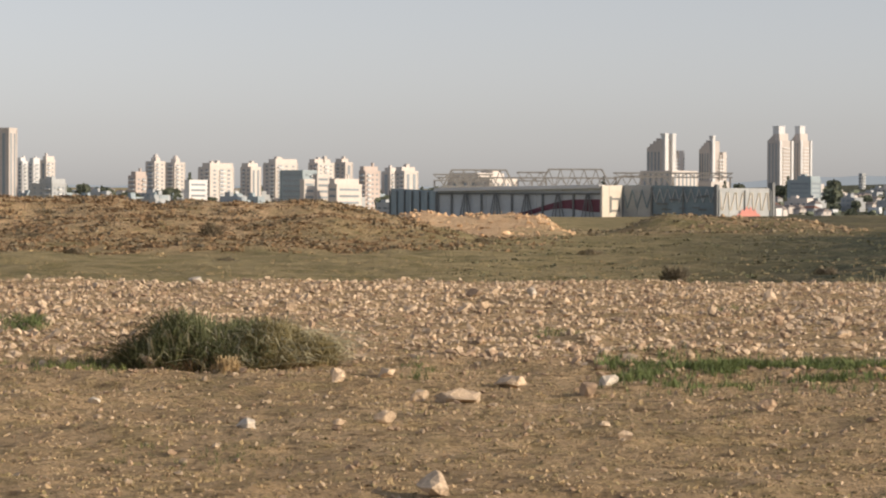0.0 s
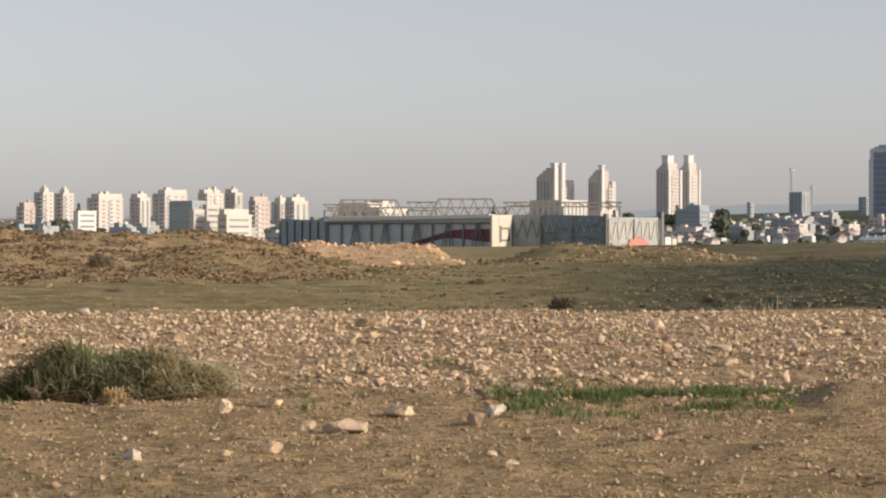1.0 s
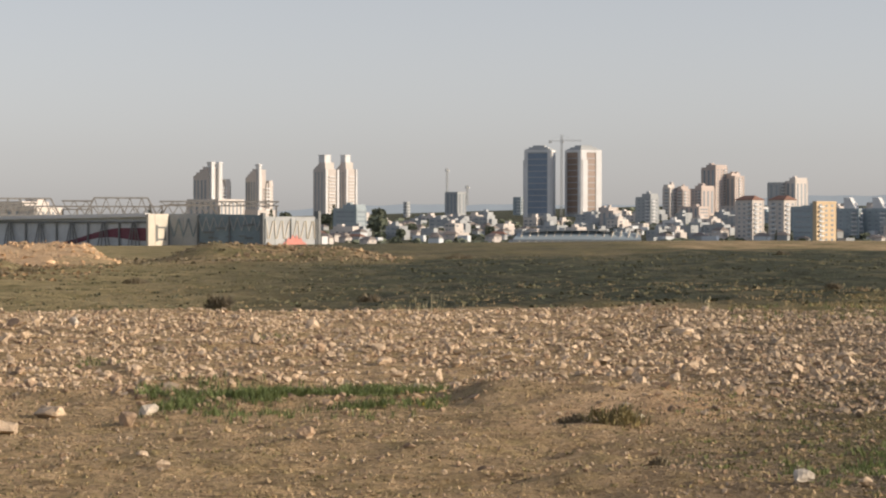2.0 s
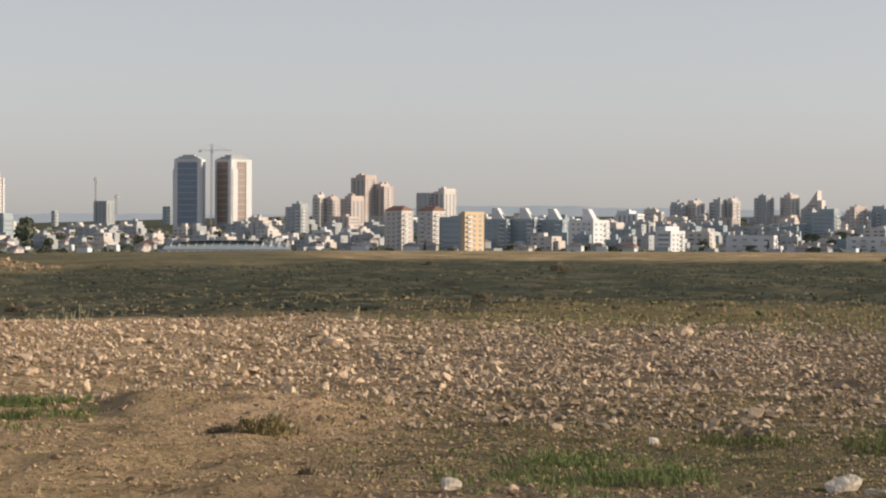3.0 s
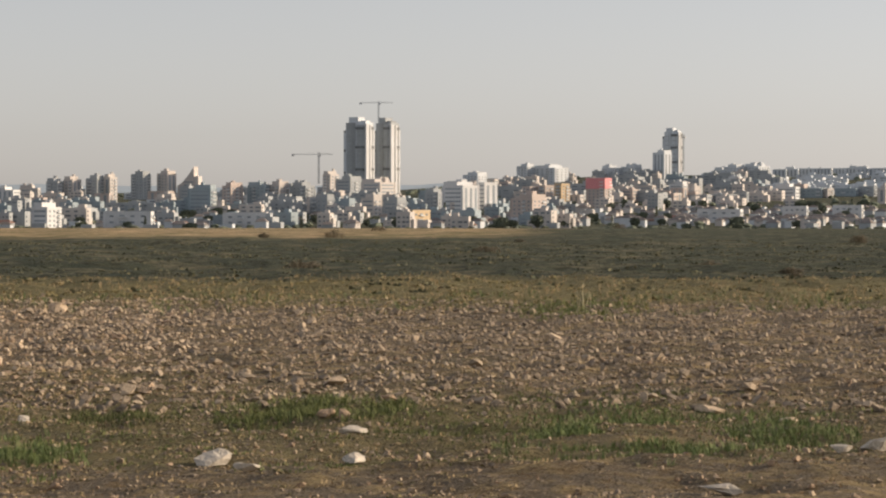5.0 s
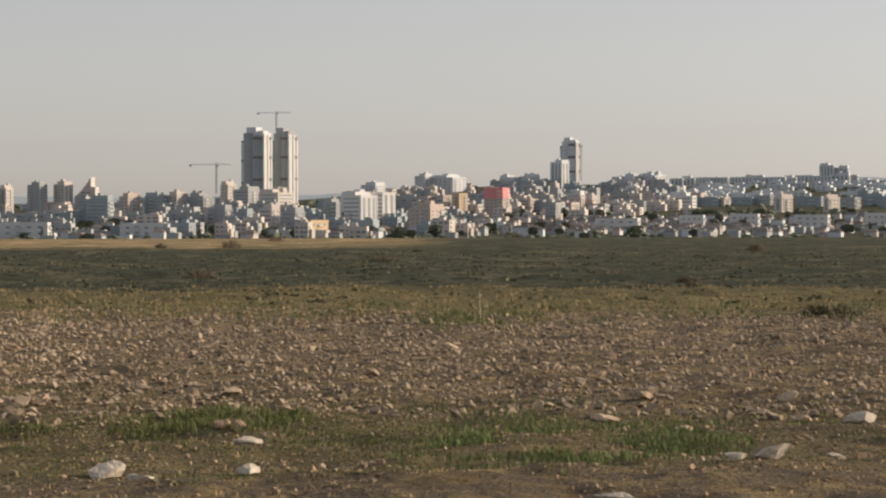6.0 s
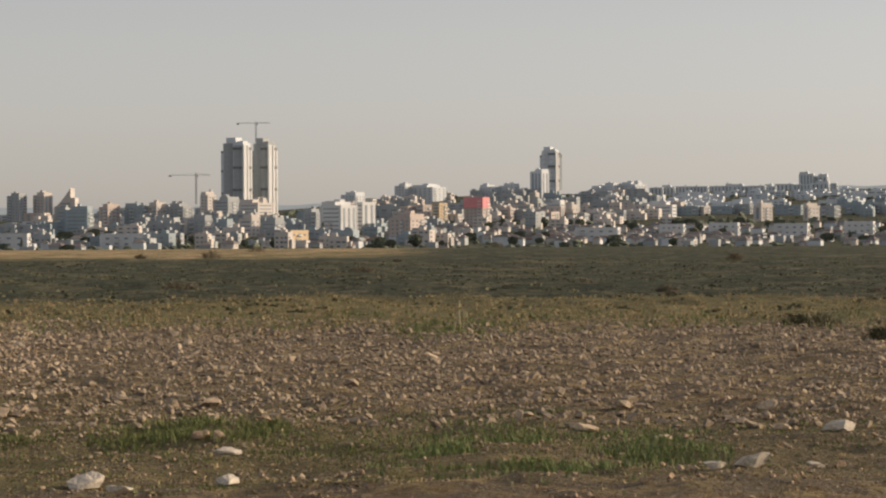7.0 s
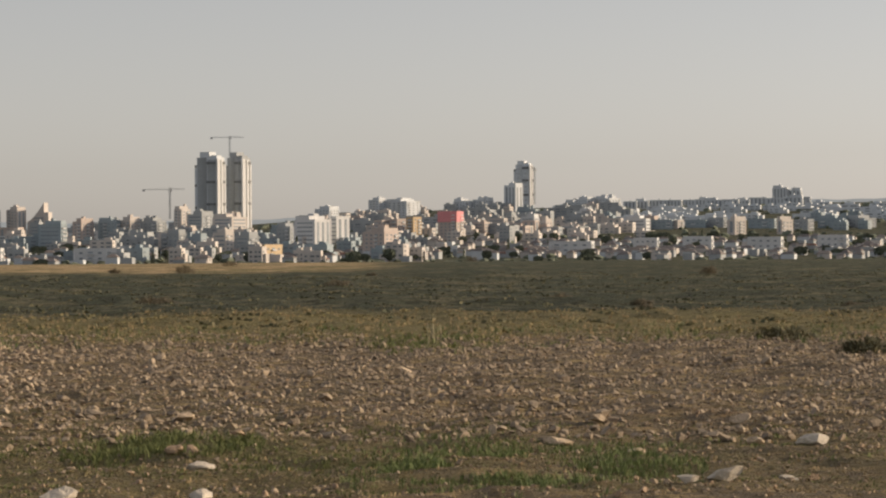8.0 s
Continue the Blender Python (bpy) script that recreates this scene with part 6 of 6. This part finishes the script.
bush(-4.39, 112.4, 1.15, 0.27, SCRUB, "dark dry scrub bush on the pasture", 300, 44, blade=0.0110, stem=0.70)
bush(-7.45, 131.7, 0.95, 0.37, SCRUB, "dark dry scrub bush on the pasture", 300, 45, blade=0.0110, stem=0.70)
bush(-5.93, 360.1, 3.60, 2.16, SCRUB, "dark dry scrub bush on the pasture", 300, 46, blade=0.0110, stem=0.70)
bush(9.54, 212.0, 2.46, 0.59, SCRUB, "dark dry scrub bush on the pasture", 300, 47, blade=0.0110, stem=0.70)
bush(7.74, 83.2, 0.71, 0.38, SCRUB, "dark dry scrub bush on the pasture", 300, 49, blade=0.0110, stem=0.70)
bush(2.99, 130.2, 1.30, 0.36, SCRUB, "dark dry scrub bush on the pasture", 300, 51, blade=0.0110, stem=0.70)
bush(18.67, 186.2, 1.41, 0.60, SCRUB, "dark dry scrub bush on the pasture", 300, 52, blade=0.0110, stem=0.70)
bush(16.04, 207.8, 1.25, 0.42, SCRUB, "dark dry scrub bush on the pasture", 300, 53, blade=0.0110, stem=0.70)
bush(17.67, 85.3, 0.64, 0.41, SCRUB, "dark dry scrub bush on the pasture", 300, 54, blade=0.0110, stem=0.70)
bush(18.46, 92.1, 0.94, 0.31, SCRUB, "dark dry scrub bush on the pasture", 300, 55, blade=0.0110, stem=0.70)
bush(17.10, 81.5, 0.42, 0.29, SCRUB, "dark dry scrub bush on the pasture", 300, 56, blade=0.0110, stem=0.70)
bush(26.65, 250.7, 1.80, 0.90, SCRUB, "dark dry scrub bush on the pasture", 300, 57, blade=0.0110, stem=0.70)
bush(25.23, 258.7, 1.03, 0.52, SCRUB, "dark dry scrub bush on the pasture", 300, 58, blade=0.0110, stem=0.70)
bush(27.55, 358.5, 2.01, 0.72, SCRUB, "dark dry scrub bush on the pasture", 300, 60, blade=0.0110, stem=0.70)
bush(32.44, 517.0, 2.48, 1.14, SCRUB, "dark dry scrub bush on the pasture", 300, 61, blade=0.0110, stem=0.70)
bush(37.25, 218.2, 1.31, 0.70, SCRUB, "dark dry scrub bush on the pasture", 300, 62, blade=0.0110, stem=0.70)
bush(30.43, 227.0, 1.00, 0.36, SCRUB, "dark dry scrub bush on the pasture", 300, 63, blade=0.0110, stem=0.70)
bush(34.28, 128.2, 1.79, 0.41, SCRUB, "dark dry scrub bush on the pasture", 300, 64, blade=0.0110, stem=0.70)
bush(35.93, 104.5, 0.88, 0.29, SCRUB, "dark dry scrub bush on the pasture", 300, 65, blade=0.0110, stem=0.70)
bush(29.75, 170.5, 2.05, 0.41, SCRUB, "dark dry scrub bush on the pasture", 300, 66, blade=0.0110, stem=0.70)
bush(26.10, 121.3, 1.94, 0.34, SCRUB, "dark dry scrub bush on the pasture", 300, 67, blade=0.0110, stem=0.70)
bush(38.88, 53.5, 1.35, 0.28, MOSS, "dark dry scrub bush on the pasture", 300, 68, blade=0.0110, stem=0.70)
bush(40.48, 46.0, 0.85, 0.30, MOSS, "dark dry scrub bush on the pasture", 300, 69, blade=0.0110, stem=0.70)
bush(36.01, 89.7, 0.61, 0.19, SCRUB, "dark dry scrub bush on the pasture", 300, 71, blade=0.0110, stem=0.70)
bush(40.13, 99.2, 0.84, 0.30, SCRUB, "dark dry scrub bush on the pasture", 300, 72, blade=0.0110, stem=0.70)
bush(28.94, 69.1, 0.47, 0.11, SCRUB, "dark dry scrub bush on the pasture", 300, 73, blade=0.0110, stem=0.70)
bush(8.68, 59.7, 0.55, 0.41, STRAND, "pale dead stalks at the pasture edge", 16, 825, blade=0.0060, stem=0.20)
bush(9.13, 59.7, 0.55, 0.41, STRAND, "pale dead stalks at the pasture edge", 16, 865, blade=0.0060, stem=0.20)
bush(14.51, 60.4, 0.56, 0.41, STRAND, "pale dead stalks at the pasture edge", 16, 1335, blade=0.0060, stem=0.20)
bush(31.80, 48.6, 0.49, 0.49, STRAND, "pale dead stalks at the pasture edge", 16, 97, blade=0.0060, stem=0.20)


def lone_stone(az, r, w, material, label, squash=1.0, seed=0):
    rng = np.random.default_rng(seed + 100)
    v, f = stone_shape(2, rng, 0.36)
    v = v * np.array([1, 1, 1.25 * max(squash, 0.45)])
    span = v[:, 0].max() - v[:, 0].min()
    me = raw_mesh("stone", v * (w / span), f, material)
    ob = new("stone", me)
    ob.matrix_world = Matrix.Translation(spot(az, r, w * 0.29 * squash)) @ pose(0, 0, 0, rng.uniform(-8, 8), rng.uniform(-8, 8), -az + rng.uniform(-15, 15))
    return tagged(ob, label, "stone", group="loose stones")


lone_stone(-3.96, 19.4, 0.14, STONE_WHITE, "bright chalk-white stone lying on dry earth", 0.80, 0)
lone_stone(-1.21, 19.8, 0.16, STONE, "pale limestone rock half sunk in earth", 0.90, 1)
lone_stone(-0.16, 15.5, 0.19, STONE, "pale limestone rock half sunk in earth", 0.90, 2)
lone_stone(3.34, 25.5, 0.19, STONE_WHITE, "bright chalk-white stone lying on dry earth", 0.90, 3)
lone_stone(3.00, 24.2, 0.15, STONE_RED, "ochre-brown stone lying among rubble", 1.30, 4)
lone_stone(1.40, 25.6, 0.32, STONE, "pale limestone rock half sunk in earth", 0.55, 5)
lone_stone(0.37, 23.6, 0.40, STONE, "pale limestone rock half sunk in earth", 0.30, 6)
lone_stone(-0.44, 23.6, 0.15, STONE, "pale limestone rock half sunk in earth", 1.10, 7)
lone_stone(1.83, 48.8, 0.18, STONE_WHITE, "bright chalk-white stone lying on dry earth", 1.50, 8)
lone_stone(0.62, 49.2, 0.26, STONE_RED, "ochre-brown stone lying among rubble", 0.90, 9)
lone_stone(-1.12, 26.0, 0.17, STONE, "pale limestone rock half sunk in earth", 0.80, 10)
lone_stone(6.59, 21.5, 0.16, STONE_RED, "ochre-brown stone lying among rubble", 0.90, 11)
lone_stone(3.29, 19.1, 0.09, STONE, "pale limestone rock half sunk in earth", 1.00, 12)
lone_stone(3.73, 18.7, 0.10, STONE, "pale limestone rock half sunk in earth", 0.90, 13)
lone_stone(-7.05, 22.8, 0.10, STONE_WHITE, "bright chalk-white stone lying on dry earth", 0.90, 14)
lone_stone(-2.13, 25.0, 0.13, STONE, "pale limestone rock half sunk in earth", 1.10, 15)
lone_stone(-2.10, 19.6, 0.08, STONE, "pale limestone rock half sunk in earth", 1.20, 16)
lone_stone(-4.96, 56.8, 0.30, STONE_WHITE, "bright chalk-white stone lying on dry earth", 1.00, 17)
lone_stone(6.58, 47.2, 0.28, STONE, "pale limestone rock half sunk in earth", 0.80, 18)
lone_stone(-3.10, 42.2, 0.19, STONE, "pale limestone rock half sunk in earth", 1.10, 19)
lone_stone(1.91, 41.7, 0.20, STONE_RED, "ochre-brown stone lying among rubble", 0.90, 20)
lone_stone(8.07, 34.2, 0.18, STONE, "pale limestone rock half sunk in earth", 0.80, 21)
lone_stone(16.59, 18.2, 0.14, STONE_WHITE, "bright chalk-white stone lying on dry earth", 0.90, 22)
lone_stone(6.56, 21.5, 0.13, STONE, "pale limestone rock half sunk in earth", 0.90, 23)
lone_stone(13.30, 23.8, 0.09, STONE_WHITE, "bright chalk-white stone lying on dry earth", 0.90, 24)
lone_stone(17.43, 36.3, 0.17, STONE, "pale limestone rock half sunk in earth", 1.00, 25)
lone_stone(8.04, 33.9, 0.16, STONE, "pale limestone rock half sunk in earth", 0.90, 26)
lone_stone(24.57, 19.2, 0.26, STONE_WHITE, "bright chalk-white stone lying on dry earth", 0.75, 27)
lone_stone(25.24, 18.3, 0.19, STONE_WHITE, "bright chalk-white stone lying on dry earth", 0.90, 28)
lone_stone(27.39, 21.7, 0.23, STONE_WHITE, "bright chalk-white stone lying on dry earth", 0.55, 29)
lone_stone(27.42, 19.3, 0.16, STONE_WHITE, "bright chalk-white stone lying on dry earth", 0.50, 30)
lone_stone(26.81, 23.0, 0.15, STONE_RED, "ochre-brown stone lying among rubble", 0.95, 31)
lone_stone(27.14, 22.9, 0.11, STONE_RED, "ochre-brown stone lying among rubble", 0.95, 32)
lone_stone(20.68, 23.3, 0.11, STONE_WHITE, "bright chalk-white stone lying on dry earth", 1.00, 33)
lone_stone(21.20, 48.9, 0.33, STONE, "pale limestone rock half sunk in earth", 0.70, 34)
lone_stone(17.91, 18.3, 0.10, STONE, "pale limestone rock half sunk in earth", 1.10, 35)
lone_stone(26.88, 28.3, 0.23, STONE, "pale limestone rock half sunk in earth", 0.50, 36)
lone_stone(14.11, 44.5, 0.36, STONE, "pale limestone rock half sunk in earth", 0.60, 37)
lone_stone(17.33, 37.4, 0.22, STONE, "pale limestone rock half sunk in earth", 0.90, 38)
lone_stone(37.85, 20.0, 0.27, STONE_WHITE, "bright chalk-white stone lying on dry earth", 0.60, 39)
lone_stone(37.21, 19.4, 0.16, STONE_WHITE, "bright chalk-white stone lying on dry earth", 0.80, 40)
lone_stone(39.48, 23.6, 0.29, STONE_WHITE, "bright chalk-white stone lying on dry earth", 0.60, 41)
lone_stone(34.44, 24.2, 0.27, STONE, "pale limestone rock half sunk in earth", 0.60, 42)
lone_stone(39.12, 19.9, 0.14, STONE_WHITE, "bright chalk-white stone lying on dry earth", 0.50, 43)
lone_stone(31.23, 38.5, 0.23, STONE, "pale limestone rock half sunk in earth", 0.80, 44)
lone_stone(38.46, 23.7, 0.17, STONE, "pale limestone rock half sunk in earth", 0.50, 45)
lone_stone(36.08, 23.2, 0.16, STONE, "pale limestone rock half sunk in earth", 0.50, 46)
lone_stone(38.07, 26.9, 0.22, STONE, "pale limestone rock half sunk in earth", 0.60, 47)
lone_stone(27.99, 24.7, 0.15, STONE_RED, "ochre-brown stone lying among rubble", 0.80, 48)
lone_stone(34.93, 16.5, 0.27, STONE_WHITE, "bright chalk-white stone lying on dry earth", 0.35, 49)

# three hundred middling stones of the near strip, each its own thing
MIDDLING = [raw_mesh("stone", v, f, STONE if i % 3 else STONE_RED) for i, (v, f) in enumerate(BIG)]
az, r = strip_of_stones(300, 19, 52)
for a, q in zip(az, r):
    s = float(np.clip(rg.lognormal(-3.0, 0.35), 0.03, 0.09))
    k = int(rg.integers(0, len(MIDDLING)))
    ob = new("stone", MIDDLING[k])
    ob.matrix_world = Matrix.Translation(spot(float(a), float(q), s * 0.3)) @ pose(0, 0, 0, rg.uniform(-15, 15), rg.uniform(-15, 15), rg.uniform(0, 360)) @ Matrix.Diagonal((s, s, s, 1))
    tagged(ob, "rough pale limestone lump on dry earth" if k % 3 else "rough ochre stone on dry earth", "stone", group="loose stones")
